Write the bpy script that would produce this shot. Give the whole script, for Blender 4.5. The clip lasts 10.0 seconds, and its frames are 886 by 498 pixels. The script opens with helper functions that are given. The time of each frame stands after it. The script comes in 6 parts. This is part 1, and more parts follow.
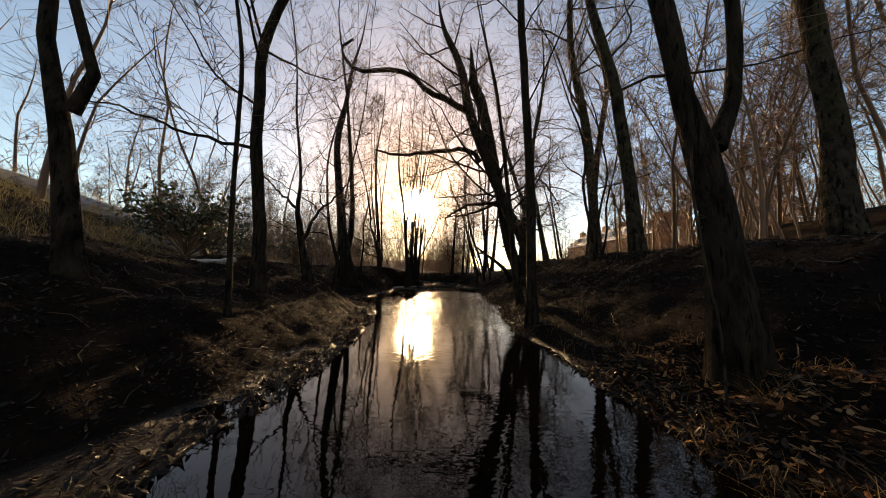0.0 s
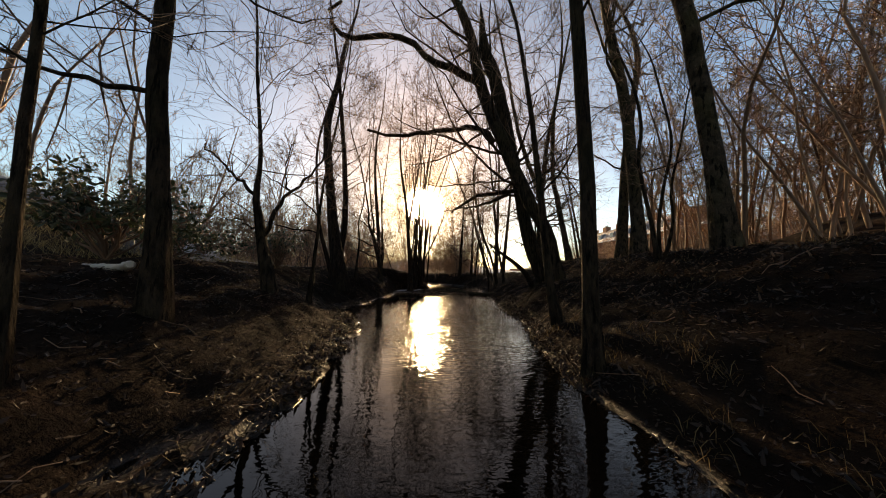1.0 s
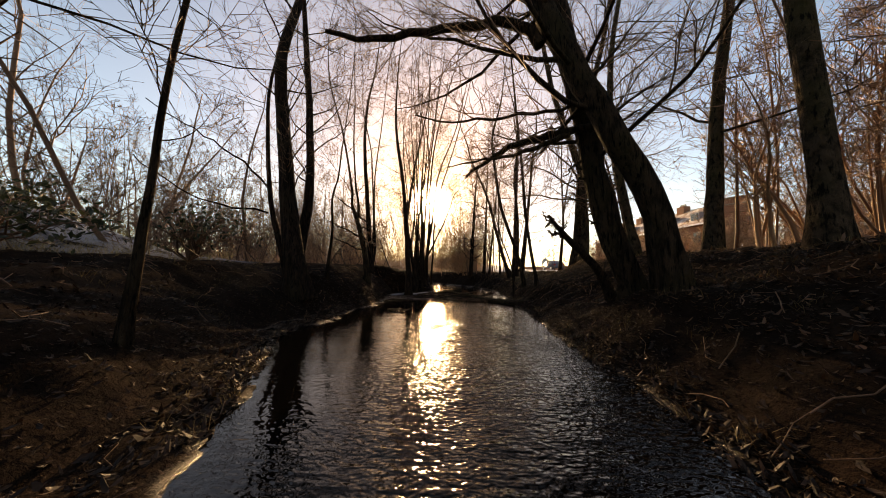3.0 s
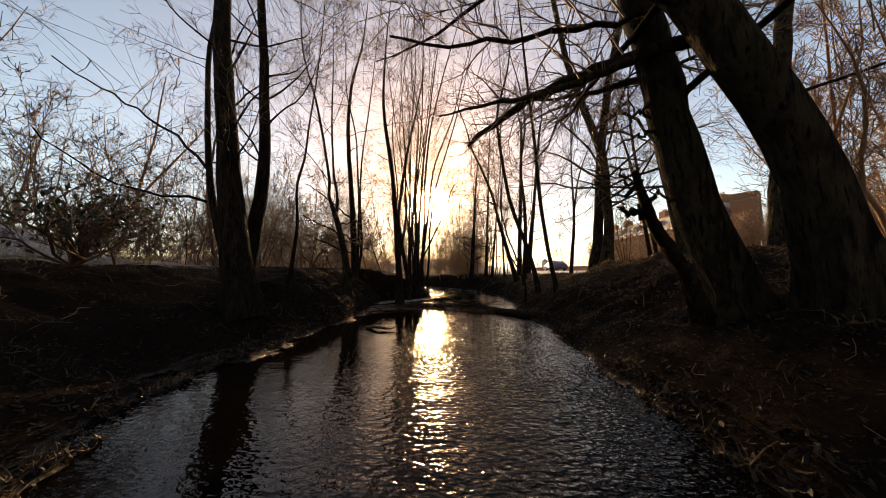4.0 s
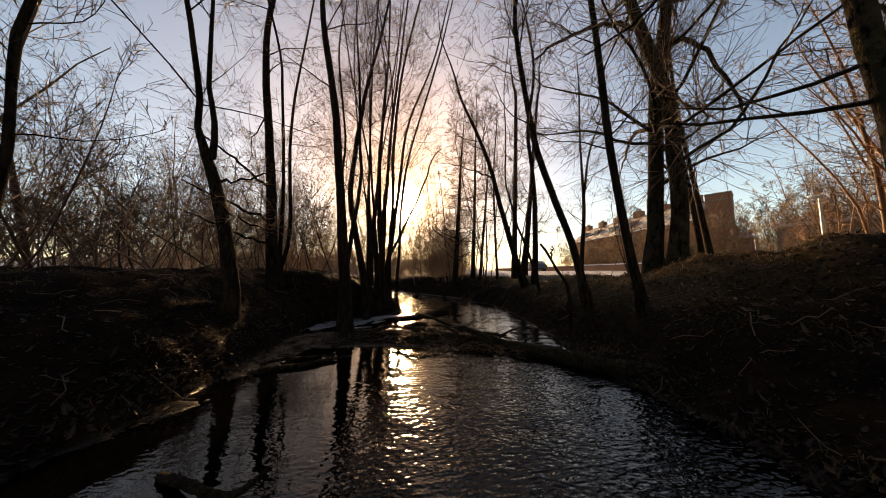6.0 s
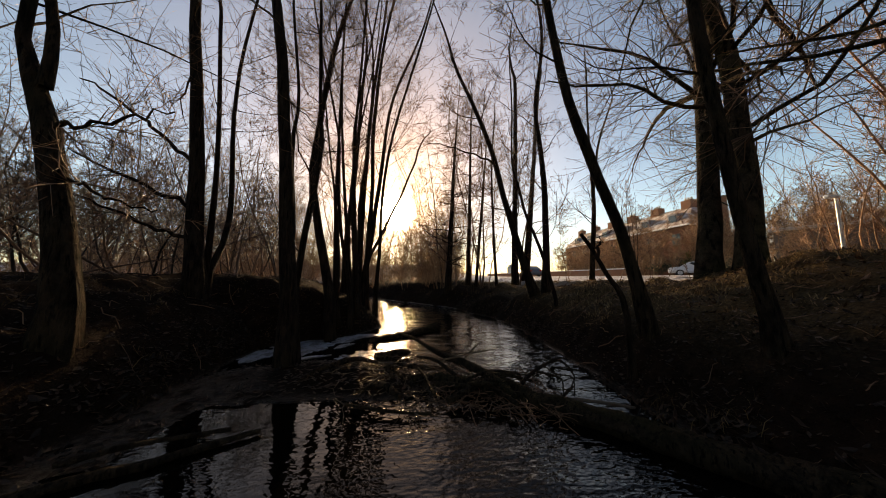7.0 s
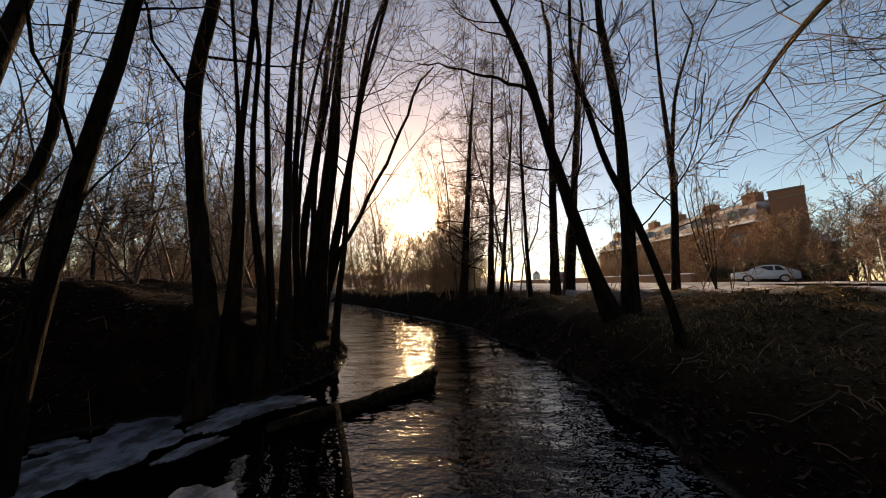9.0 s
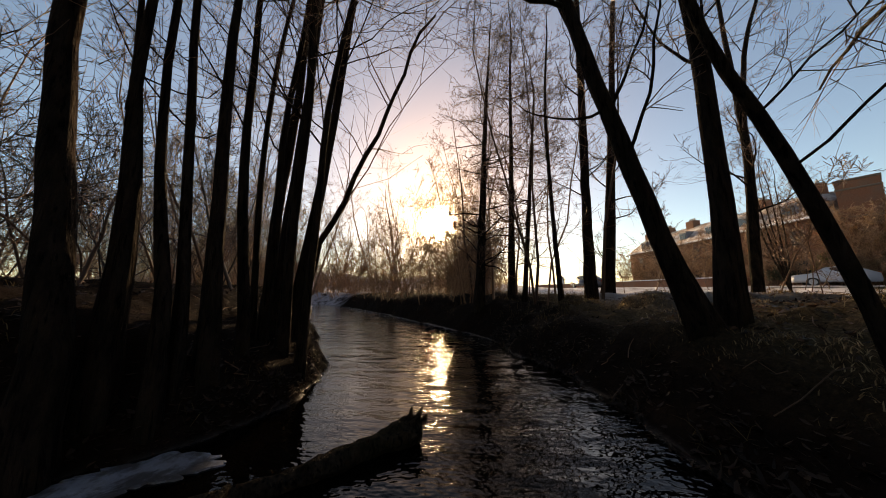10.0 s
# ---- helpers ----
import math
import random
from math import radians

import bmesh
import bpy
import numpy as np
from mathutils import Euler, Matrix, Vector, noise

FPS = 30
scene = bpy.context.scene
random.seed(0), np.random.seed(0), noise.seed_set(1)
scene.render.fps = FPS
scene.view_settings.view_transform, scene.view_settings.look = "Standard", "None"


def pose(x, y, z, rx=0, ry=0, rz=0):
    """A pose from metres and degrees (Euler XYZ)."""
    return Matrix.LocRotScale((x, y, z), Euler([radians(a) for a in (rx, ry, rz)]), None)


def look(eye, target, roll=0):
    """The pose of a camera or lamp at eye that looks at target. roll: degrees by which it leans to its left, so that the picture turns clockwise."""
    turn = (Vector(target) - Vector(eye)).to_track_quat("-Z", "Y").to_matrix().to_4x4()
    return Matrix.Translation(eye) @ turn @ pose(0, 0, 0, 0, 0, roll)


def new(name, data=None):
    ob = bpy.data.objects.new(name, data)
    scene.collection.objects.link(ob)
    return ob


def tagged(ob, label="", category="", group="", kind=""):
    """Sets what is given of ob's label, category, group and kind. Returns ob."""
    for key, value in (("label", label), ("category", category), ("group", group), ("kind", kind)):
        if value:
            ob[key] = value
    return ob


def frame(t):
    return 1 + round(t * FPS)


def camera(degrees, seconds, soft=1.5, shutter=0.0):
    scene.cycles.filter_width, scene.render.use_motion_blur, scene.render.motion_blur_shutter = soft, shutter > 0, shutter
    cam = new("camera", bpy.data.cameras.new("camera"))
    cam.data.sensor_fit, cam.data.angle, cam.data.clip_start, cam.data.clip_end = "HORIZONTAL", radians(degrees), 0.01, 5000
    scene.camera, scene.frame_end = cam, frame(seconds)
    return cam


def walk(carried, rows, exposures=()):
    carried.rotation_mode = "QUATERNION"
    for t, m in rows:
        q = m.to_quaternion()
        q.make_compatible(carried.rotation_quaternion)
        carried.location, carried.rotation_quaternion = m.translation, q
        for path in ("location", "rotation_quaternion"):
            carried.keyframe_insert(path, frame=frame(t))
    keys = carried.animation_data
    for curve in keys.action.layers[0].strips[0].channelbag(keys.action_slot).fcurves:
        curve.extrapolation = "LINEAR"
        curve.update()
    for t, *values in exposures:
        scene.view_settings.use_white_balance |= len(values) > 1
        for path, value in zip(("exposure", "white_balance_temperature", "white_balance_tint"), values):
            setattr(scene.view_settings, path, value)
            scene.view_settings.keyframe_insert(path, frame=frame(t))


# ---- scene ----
cam = camera(118.0, 10.0, 1.0)
PATH = [
    (0, (0.19, -0.043, 0.759), (0.192, 1.95, 0.928), 0.7),
    (0.5, (0.197, 0.581, 0.83), (0.172, 2.575, 0.985), 0.5),
    (1, (0.215, 1.217, 0.846), (0.162, 3.21, 1.011), 0.4),
    (1.5, (0.209, 1.861, 0.837), (0.137, 3.852, 1.009), 0.4),
    (2, (0.219, 2.531, 0.79), (0.122, 4.521, 0.964), 0.2),
    (2.5, (0.139, 3.205, 0.78), (0.037, 5.195, 0.949), 0.4),
    (2.7, (0.115, 3.459, 0.806), (0.012, 5.451, 0.955), 0.7),
    (3.8, (0.084, 4.899, 0.868), (-0.019, 6.89, 1.033), -0.3),
    (4, (0.088, 5.156, 0.884), (-0.008, 7.146, 1.048), -0.1),
    (4.5, (0.073, 5.845, 0.913), (0.0, 7.836, 1.087), -0.3),
    (5, (0.023, 6.544, 0.901), (-0.007, 8.536, 1.083), -0.3),
    (5.5, (-0.112, 7.269, 0.904), (-0.057, 9.261, 1.07), -0.3),
    (5.7, (-0.121, 7.563, 0.902), (-0.046, 9.555, 1.067), -0.4),
    (6.8, (-0.036, 8.982, 0.91), (0.114, 10.965, 1.113), -0.2),
    (7, (-0.015, 9.209, 0.901), (0.142, 11.192, 1.111), -0.4),
    (7.5, (0.08, 9.774, 0.883), (0.214, 11.756, 1.113), -0.7),
    (8, (0.175, 10.358, 0.845), (0.269, 12.339, 1.107), -0.9),
    (8.5, (0.274, 10.822, 0.896), (0.316, 12.805, 1.152), -0.5),
    (9, (0.385, 11.332, 0.91), (0.37, 13.315, 1.171), -0.4),
    (9.5, (0.488, 11.807, 0.887), (0.402, 13.785, 1.169), -0.5),
    (10, (0.548, 12.231, 0.845), (0.382, 14.201, 1.143), -0.4),
]
walk(cam, [(t, look(eye, target, roll)) for t, eye, target, roll in PATH], exposures=[(0, 1.76, 12300, 15), (1, 1.68, 12000, 14), (2.5, 2.0, 15800, 22), (5.5, 1.8, 16000, 22), (7, 1.58, 13400, 18), (10, 1.5, 12100, 17)])

SUN_AZ, SUN_EL = radians(-5.8), radians(13.7)

# world: clear winter sky, low sun ahead
world = bpy.data.worlds.new("sky")
scene.world = world
world.use_nodes = True
wn = world.node_tree
wn.nodes.clear()
sky = wn.nodes.new("ShaderNodeTexSky")
sky.sky_type, sky.sun_disc = "NISHITA", False
sky.sun_elevation, sky.sun_rotation = SUN_EL, SUN_AZ
sky.air_density, sky.dust_density, sky.ozone_density = 1.0, 0.1, 4.5
bg = wn.nodes.new("ShaderNodeBackground")
bg.inputs["Strength"].default_value = 0.095
wo = wn.nodes.new("ShaderNodeOutputWorld")
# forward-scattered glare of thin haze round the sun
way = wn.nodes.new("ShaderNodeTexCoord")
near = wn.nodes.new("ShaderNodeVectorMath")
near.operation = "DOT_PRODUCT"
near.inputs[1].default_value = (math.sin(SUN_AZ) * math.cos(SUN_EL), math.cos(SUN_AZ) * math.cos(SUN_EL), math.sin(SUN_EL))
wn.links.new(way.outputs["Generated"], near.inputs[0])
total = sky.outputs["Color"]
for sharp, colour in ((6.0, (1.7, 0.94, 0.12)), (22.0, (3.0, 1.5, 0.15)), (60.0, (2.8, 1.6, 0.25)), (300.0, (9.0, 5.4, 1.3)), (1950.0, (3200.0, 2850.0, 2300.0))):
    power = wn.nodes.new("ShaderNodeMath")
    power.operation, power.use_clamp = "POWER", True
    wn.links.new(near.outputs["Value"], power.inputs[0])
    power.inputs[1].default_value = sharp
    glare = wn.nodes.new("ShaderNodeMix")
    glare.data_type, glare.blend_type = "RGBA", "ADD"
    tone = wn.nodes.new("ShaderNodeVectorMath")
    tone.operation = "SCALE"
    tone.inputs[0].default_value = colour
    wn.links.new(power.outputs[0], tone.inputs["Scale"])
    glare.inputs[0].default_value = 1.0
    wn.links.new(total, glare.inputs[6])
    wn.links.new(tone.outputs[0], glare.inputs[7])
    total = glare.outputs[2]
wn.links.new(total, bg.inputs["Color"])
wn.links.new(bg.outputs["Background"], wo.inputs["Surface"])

sun_dir = Vector((math.sin(SUN_AZ) * math.cos(SUN_EL), math.cos(SUN_AZ) * math.cos(SUN_EL), math.sin(SUN_EL)))
sun = new("sun", bpy.data.lights.new("sun", "SUN"))
sun.data.energy, sun.data.angle, sun.data.color = 1.65, radians(0.53), (1.0, 0.84, 0.66)
sun.matrix_world = look(sun_dir * 60, (0, 0, 0))



# ---- materials ----
class Nodes:
    """Short hand for node trees."""

    def __init__(self, name):
        self.mat = bpy.data.materials.new(name)
        self.mat.use_nodes = True
        self.t = self.mat.node_tree
        self.t.nodes.clear()
        self.out = self.t.nodes.new("ShaderNodeOutputMaterial")
        self.bsdf = self.t.nodes.new("ShaderNodeBsdfPrincipled")
        self.t.links.new(self.bsdf.outputs[0], self.out.inputs[0])

    def link(self, a, b):
        self.t.links.new(a, b)

    def coords(self, scale=(1, 1, 1), kind="Object"):
        c, m = self.t.nodes.new("ShaderNodeTexCoord"), self.t.nodes.new("ShaderNodeMapping")
        m.inputs["Scale"].default_value = scale
        self.link(c.outputs[kind], m.inputs["Vector"])
        return m.outputs["Vector"]

    def noise(self, vec, scale, detail=4.0, rough=0.55):
        n = self.t.nodes.new("ShaderNodeTexNoise")
        n.inputs["Scale"].default_value, n.inputs["Detail"].default_value, n.inputs["Roughness"].default_value = scale, detail, rough
        self.link(vec, n.inputs["Vector"])
        return n.outputs["Fac"]

    def ramp(self, fac, stops):
        r = self.t.nodes.new("ShaderNodeValToRGB")
        e = r.color_ramp.elements
        e[0].position, e[0].color = stops[0][0], (*stops[0][1], 1)
        e[1].position, e[1].color = stops[-1][0], (*stops[-1][1], 1)
        for p, c in stops[1:-1]:
            x = e.new(p)
            x.color = (*c, 1)
        self.link(fac, r.inputs["Fac"])
        return r.outputs["Color"]

    def mix(self, fac, a, b, blend="MIX"):
        m = self.t.nodes.new("ShaderNodeMix")
        m.data_type, m.blend_type = "RGBA", blend
        for sock, v in ((m.inputs[0], fac), (m.inputs[6], a), (m.inputs[7], b)):
            if isinstance(v, bpy.types.NodeSocket):
                self.link(v, sock)
            else:
                sock.default_value = v if isinstance(v, float) else (*v, 1)
        return m.outputs[2]

    def bump(self, height, strength, distance=0.02, normal=None):
        b = self.t.nodes.new("ShaderNodeBump")
        b.inputs["Strength"].default_value, b.inputs["Distance"].default_value = strength, distance
        self.link(height, b.inputs["Height"])
        if normal is not None:
            self.link(normal, b.inputs["Normal"])
        return b.outputs["Normal"]

    def random(self):
        return self.t.nodes.new("ShaderNodeObjectInfo").outputs["Random"]

    def island(self):
        return self.t.nodes.new("ShaderNodeNewGeometry").outputs["Random Per Island"]

    def set(self, color=None, rough=0.8, normal=None, metal=0.0, spec=0.5, **more):
        b = self.bsdf.inputs
        if color is not None:
            if isinstance(color, bpy.types.NodeSocket):
                self.link(color, b["Base Color"])
            else:
                b["Base Color"].default_value = (*color, 1)
        if isinstance(rough, bpy.types.NodeSocket):
            self.link(rough, b["Roughness"])
        else:
            b["Roughness"].default_value = rough
        b["Metallic"].default_value = metal
        b["Specular IOR Level"].default_value = spec
        for k, v in more.items():
            b[k.replace("_", " ")].default_value = v
        if normal is not None:
            self.link(normal, b["Normal"])
        return self.mat


def bark(name, dark, light, moss, stretch=0.35, fissure=14.0):
    n = Nodes(name)
    v = n.coords((1, 1, stretch))
    fine, broad = n.noise(v, fissure, 6, 0.65), n.noise(n.coords(), 1.3, 3)
    crack = n.noise(n.coords((1, 1, stretch * 0.4)), fissure * 2.6, 4, 0.6)
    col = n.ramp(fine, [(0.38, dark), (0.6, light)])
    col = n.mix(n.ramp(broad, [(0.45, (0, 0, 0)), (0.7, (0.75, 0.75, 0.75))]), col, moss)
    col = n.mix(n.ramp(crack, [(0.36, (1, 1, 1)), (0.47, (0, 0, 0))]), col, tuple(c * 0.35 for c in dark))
    return n.set(col, 0.9, n.bump(fine, 1.0, 0.05, n.bump(crack, 1.0, 0.03)), spec=0.06)


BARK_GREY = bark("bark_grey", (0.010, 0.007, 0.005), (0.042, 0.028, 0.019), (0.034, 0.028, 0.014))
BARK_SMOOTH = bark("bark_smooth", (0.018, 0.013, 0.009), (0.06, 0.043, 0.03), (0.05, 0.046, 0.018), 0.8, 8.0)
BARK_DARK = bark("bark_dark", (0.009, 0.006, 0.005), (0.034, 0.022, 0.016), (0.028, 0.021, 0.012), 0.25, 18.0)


def twig_material(name, a, b):
    n = Nodes(name)
    col = n.mix(n.island(), a, b)
    return n.set(col, 0.6, spec=0.25)


TWIG = twig_material("twig_brown", (0.07, 0.038, 0.025), (0.20, 0.108, 0.068))
TWIG_RED = twig_material("twig_russet", (0.09, 0.047, 0.028), (0.22, 0.12, 0.068))
# lightened to orange so that distant brush looks lit from behind
TWIG_BACKLIT = twig_material("twig_backlit_orange", (0.2, 0.105, 0.055), (0.48, 0.28, 0.16))
# twig_russet brightened: the sunshine on the hillside is put into the colour
TWIG_SUNLIT = twig_material("twig_sunlit_russet", (0.10, 0.05, 0.028), (0.30, 0.155, 0.085))
TWIG_DARK = twig_material("wet_twig", (0.018, 0.012, 0.009), (0.06, 0.04, 0.028))
PALE_WOOD = twig_material("bleached_wood", (0.34, 0.28, 0.22), (0.44, 0.37, 0.3))
TWIG_PALE = twig_material("dead_stick", (0.04, 0.028, 0.02), (0.10, 0.07, 0.05))


def leaf_material(name, a, b, c, rough=0.8, gloss=0.12, thin=0.35):
    n = Nodes(name)
    col = n.ramp(n.island(), [(0.0, a), (0.5, b), (1.0, c)])
    mat = n.set(col, rough, spec=gloss)
    tr = n.t.nodes.new("ShaderNodeBsdfTranslucent")
    n.link(col, tr.inputs["Color"])
    mixer = n.t.nodes.new("ShaderNodeMixShader")
    mixer.inputs[0].default_value = thin
    n.link(n.bsdf.outputs[0], mixer.inputs[1])
    n.link(tr.outputs[0], mixer.inputs[2])
    n.link(mixer.outputs[0], n.out.inputs[0])
    return mat


# darker than real dead leaves: shade on the banks is in the colour
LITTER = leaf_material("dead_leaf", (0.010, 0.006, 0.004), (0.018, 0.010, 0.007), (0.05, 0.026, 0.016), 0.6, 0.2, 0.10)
LEAF_ORANGE = leaf_material("orange_dead_leaf", (0.10, 0.04, 0.018), (0.26, 0.11, 0.045), (0.5, 0.26, 0.12))
LEAF_BROWN = leaf_material("russet_dead_leaf", (0.03, 0.015, 0.009), (0.07, 0.036, 0.02), (0.16, 0.085, 0.05), 0.6, 0.25, 0.2)
EVERGREEN = leaf_material("evergreen_leaf", (0.018, 0.027, 0.013), (0.032, 0.043, 0.02), (0.07, 0.075, 0.04), 0.4, 0.35)
DRYGRASS = leaf_material("dry_grass", (0.04, 0.03, 0.015), (0.08, 0.058, 0.028), (0.18, 0.135, 0.075))
STRAW = leaf_material("straw", (0.05, 0.03, 0.014), (0.11, 0.07, 0.033), (0.24, 0.16, 0.08))
# paler twin of dry_grass with the slope's sunshine painted into its tones
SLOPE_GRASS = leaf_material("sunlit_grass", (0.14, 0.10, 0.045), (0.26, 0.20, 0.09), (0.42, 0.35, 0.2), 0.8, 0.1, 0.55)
# straw-brown raised in tone to paint sun on the tussock tops
TUSSOCK = leaf_material("sunlit_tussock", (0.10, 0.062, 0.032), (0.22, 0.15, 0.085), (0.42, 0.31, 0.19), 0.8, 0.1, 0.5)
HEDGE = leaf_material("hedge_leaf", (0.07, 0.085, 0.03), (0.12, 0.13, 0.045), (0.2, 0.19, 0.07))


def ground_material():
    n = Nodes("woodland_soil")
    v = n.coords()
    big, mid, fine = n.noise(v, 0.35, 3), n.noise(v, 6.0, 6, 0.7), n.noise(v, 45.0, 5, 0.7)
    # tones set below real earth so that the colour carries the trees' shade
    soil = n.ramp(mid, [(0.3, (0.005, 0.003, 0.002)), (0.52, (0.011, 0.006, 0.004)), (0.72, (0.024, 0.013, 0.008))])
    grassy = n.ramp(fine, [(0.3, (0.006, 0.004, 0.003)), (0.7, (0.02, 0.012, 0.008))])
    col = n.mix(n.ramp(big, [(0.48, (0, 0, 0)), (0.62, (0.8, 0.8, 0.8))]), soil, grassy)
    sep = n.t.nodes.new("ShaderNodeSeparateXYZ")
    n.link(n.coords(), sep.inputs[0])

    def beyond(axis, start, full):
        m = n.t.nodes.new("ShaderNodeMapRange")
        m.inputs["From Min"].default_value, m.inputs["From Max"].default_value = start, full
        n.link(sep.outputs[axis], m.inputs["Value"])
        return m.outputs[0]

    # withered turf on the flatter bank
    turf = n.ramp(fine, [(0.3, (0.03, 0.021, 0.012)), (0.5, (0.07, 0.048, 0.026)), (0.72, (0.16, 0.115, 0.065))])
    col = n.mix(n.mix(1.0, beyond("X", 1.9, 2.5), beyond("Y", 9.5, 12.0), "MULTIPLY"), col, turf)
    # hoar frost on the open grass beyond the trees
    frost = n.ramp(n.noise(v, 2.2, 5, 0.7), [(0.36, (0, 0, 0)), (0.52, (0.9, 0.9, 0.9))])
    amount = n.mix(1.0, n.mix(1.0, frost, beyond("Y", 15.2, 17.5), "MULTIPLY"), beyond("X", 2.6, 4.5), "MULTIPLY")
    col = n.mix(amount, col, (0.55, 0.55, 0.57))
    # and on the shaded slope behind the bushes
    col = n.mix(n.mix(1.0, n.mix(1.0, frost, beyond("Y", 7.0, 9.0), "MULTIPLY"), beyond("X", -5.5, -7.0), "MULTIPLY"), col, (0.42, 0.42, 0.45))
    nor = n.bump(fine, 0.6, 0.02, n.bump(mid, 0.8, 0.06))
    # wet mud within a hand's breadth of the water level
    def by_level(dry_at, low, high):
        m = n.t.nodes.new("ShaderNodeMapRange")
        for k, val in (("From Min", 0.005), ("From Max", dry_at), ("To Min", low), ("To Max", high)):
            m.inputs[k].default_value = val
        n.link(sep.outputs["Z"], m.inputs["Value"])
        return m.outputs[0]

    film = n.ramp(n.noise(v, 4.5, 4, 0.6), [(0.36, (0, 0, 0)), (0.5, (1, 1, 1))])
    wet = n.mix(1.0, film, by_level(0.03, 1.0, 0.0), "MULTIPLY")
    n.link(n.mix(wet, (0.04, 0.04, 0.04), (0.24, 0.24, 0.24)), n.bsdf.inputs["Specular IOR Level"])
    return n.set(col, n.mix(wet, (0.95, 0.95, 0.95), (0.26, 0.26, 0.26)), nor)


GROUND = ground_material()


def water_material():
    n = Nodes("stream_water")
    rip = n.noise(n.coords((0.6, 1.0, 1.0)), 31.0, 1, 0.5)
    wave = n.noise(n.coords((0.5, 1.0, 1.0)), 6.0, 1.5, 0.45)
    patch = n.ramp(n.noise(n.coords(), 0.8, 2), [(0.3, (0.35, 0.35, 0.35)), (0.62, (1, 1, 1))])
    sep = n.t.nodes.new("ShaderNodeSeparateXYZ")
    n.link(n.coords(), sep.inputs[0])
    # still pool at first, brisker flow further down
    far = n.t.nodes.new("ShaderNodeValToRGB")
    e = far.color_ramp.elements
    e[0].position, e[0].color = 0.10, (0.03, 0.03, 0.03, 1)
    e[1].position, e[1].color = 0.70, (0.62, 0.62, 0.62, 1)
    for p, c in ((0.17, 0.12), (0.24, 0.62), (0.36, 0.72), (0.46, 0.50), (0.55, 0.55)):
        e.new(p).color = (c, c, c, 1)
    scaled = n.t.nodes.new("ShaderNodeMath")
    scaled.operation = "MULTIPLY"
    scaled.inputs[1].default_value = 0.05
    n.link(sep.outputs["Y"], scaled.inputs[0])
    n.link(scaled.outputs[0], far.inputs["Fac"])
    # slack water over the mud on one side
    slack = n.t.nodes.new("ShaderNodeMapRange")
    for k, val in (("From Min", -0.9), ("From Max", 0.05), ("To Min", 0.15), ("To Max", 1.0)):
        slack.inputs[k].default_value = val
    n.link(sep.outputs["X"], slack.inputs["Value"])
    open_reach = n.t.nodes.new("ShaderNodeMapRange")
    for k, val in (("From Min", 13.6), ("From Max", 15.0)):
        open_reach.inputs[k].default_value = val
    n.link(sep.outputs["Y"], open_reach.inputs["Value"])
    flow = n.t.nodes.new("ShaderNodeMath")
    flow.operation = "MAXIMUM"
    n.link(slack.outputs[0], flow.inputs[0])
    n.link(open_reach.outputs[0], flow.inputs[1])
    amount = n.mix(1.0, n.mix(1.0, patch, far.outputs["Color"], "MULTIPLY"), flow.outputs[0], "MULTIPLY")
    broad = n.t.nodes.new("ShaderNodeMapRange")
    for k, val in (("From Min", 9.5), ("From Max", 11.5), ("To Min", 0.6), ("To Max", 0.82)):
        broad.inputs[k].default_value = val
    n.link(sep.outputs["Y"], broad.inputs["Value"])
    h = n.mix(1.0, n.mix(broad.outputs[0], rip, wave), amount, "MULTIPLY")
    return n.set((0.002, 0.0016, 0.0013), 0.012, n.bump(h, 1.0, 0.06), spec=0.5, IOR=1.33)


WATER = water_material()


def plain(name, color, rough=0.7, metal=0.0, scale=20.0, vary=0.25, bump=0.15, spec=0.4):
    n = Nodes(name)
    f = n.noise(n.coords(), scale, 5, 0.65)
    lo = tuple(c * (1 - vary) for c in color)
    hi = tuple(min(1, c * (1 + vary)) for c in color)
    return n.set(n.ramp(f, [(0.35, lo), (0.65, hi)]), rough, n.bump(f, bump, 0.01), metal, spec)


def ice_material():
    n = Nodes("pool_ice")
    f, b = n.noise(n.coords(), 30.0, 5, 0.7), n.noise(n.coords(), 7.0, 5, 0.7)
    col = n.ramp(f, [(0.3, (0.15, 0.16, 0.19)), (0.65, (0.27, 0.29, 0.33))])
    col = n.mix(n.ramp(b, [(0.45, (0, 0, 0)), (0.56, (0.85, 0.85, 0.85))]), col, (0.03, 0.023, 0.017))
    return n.set(col, n.ramp(f, [(0.3, (0.25, 0.25, 0.25)), (0.7, (0.55, 0.55, 0.55))]), n.bump(f, 0.3, 0.006), spec=0.5)


ICE = ice_material()


def brick_material():
    n = Nodes("brickwork")
    v = n.coords()
    f, g = n.noise(v, 1.2, 4), n.noise(v, 14.0, 4, 0.7)
    col = n.ramp(g, [(0.3, (0.17, 0.068, 0.04)), (0.7, (0.29, 0.125, 0.072))])
    col = n.mix(n.ramp(f, [(0.4, (0, 0, 0)), (0.7, (0.5, 0.5, 0.5))]), col, (0.17, 0.12, 0.09))
    return n.set(col, 0.9, n.bump(g, 0.4, 0.02), spec=0.25)


BRICK = brick_material()
BRICK_DARK = plain("sooty_stone", (0.16, 0.12, 0.09), 0.85)
SLATE = plain("slate_roof", (0.16, 0.16, 0.18), 0.6)
def roof_material():
    n = Nodes("frosted_slates")
    f = n.noise(n.coords(), 1.1, 4, 0.6)
    col = n.ramp(f, [(0.45, (0.20, 0.13, 0.10)), (0.66, (0.52, 0.48, 0.45))])
    return n.set(col, 0.75, n.bump(n.noise(n.coords((1, 6, 6)), 4.0, 2), 0.4, 0.03))


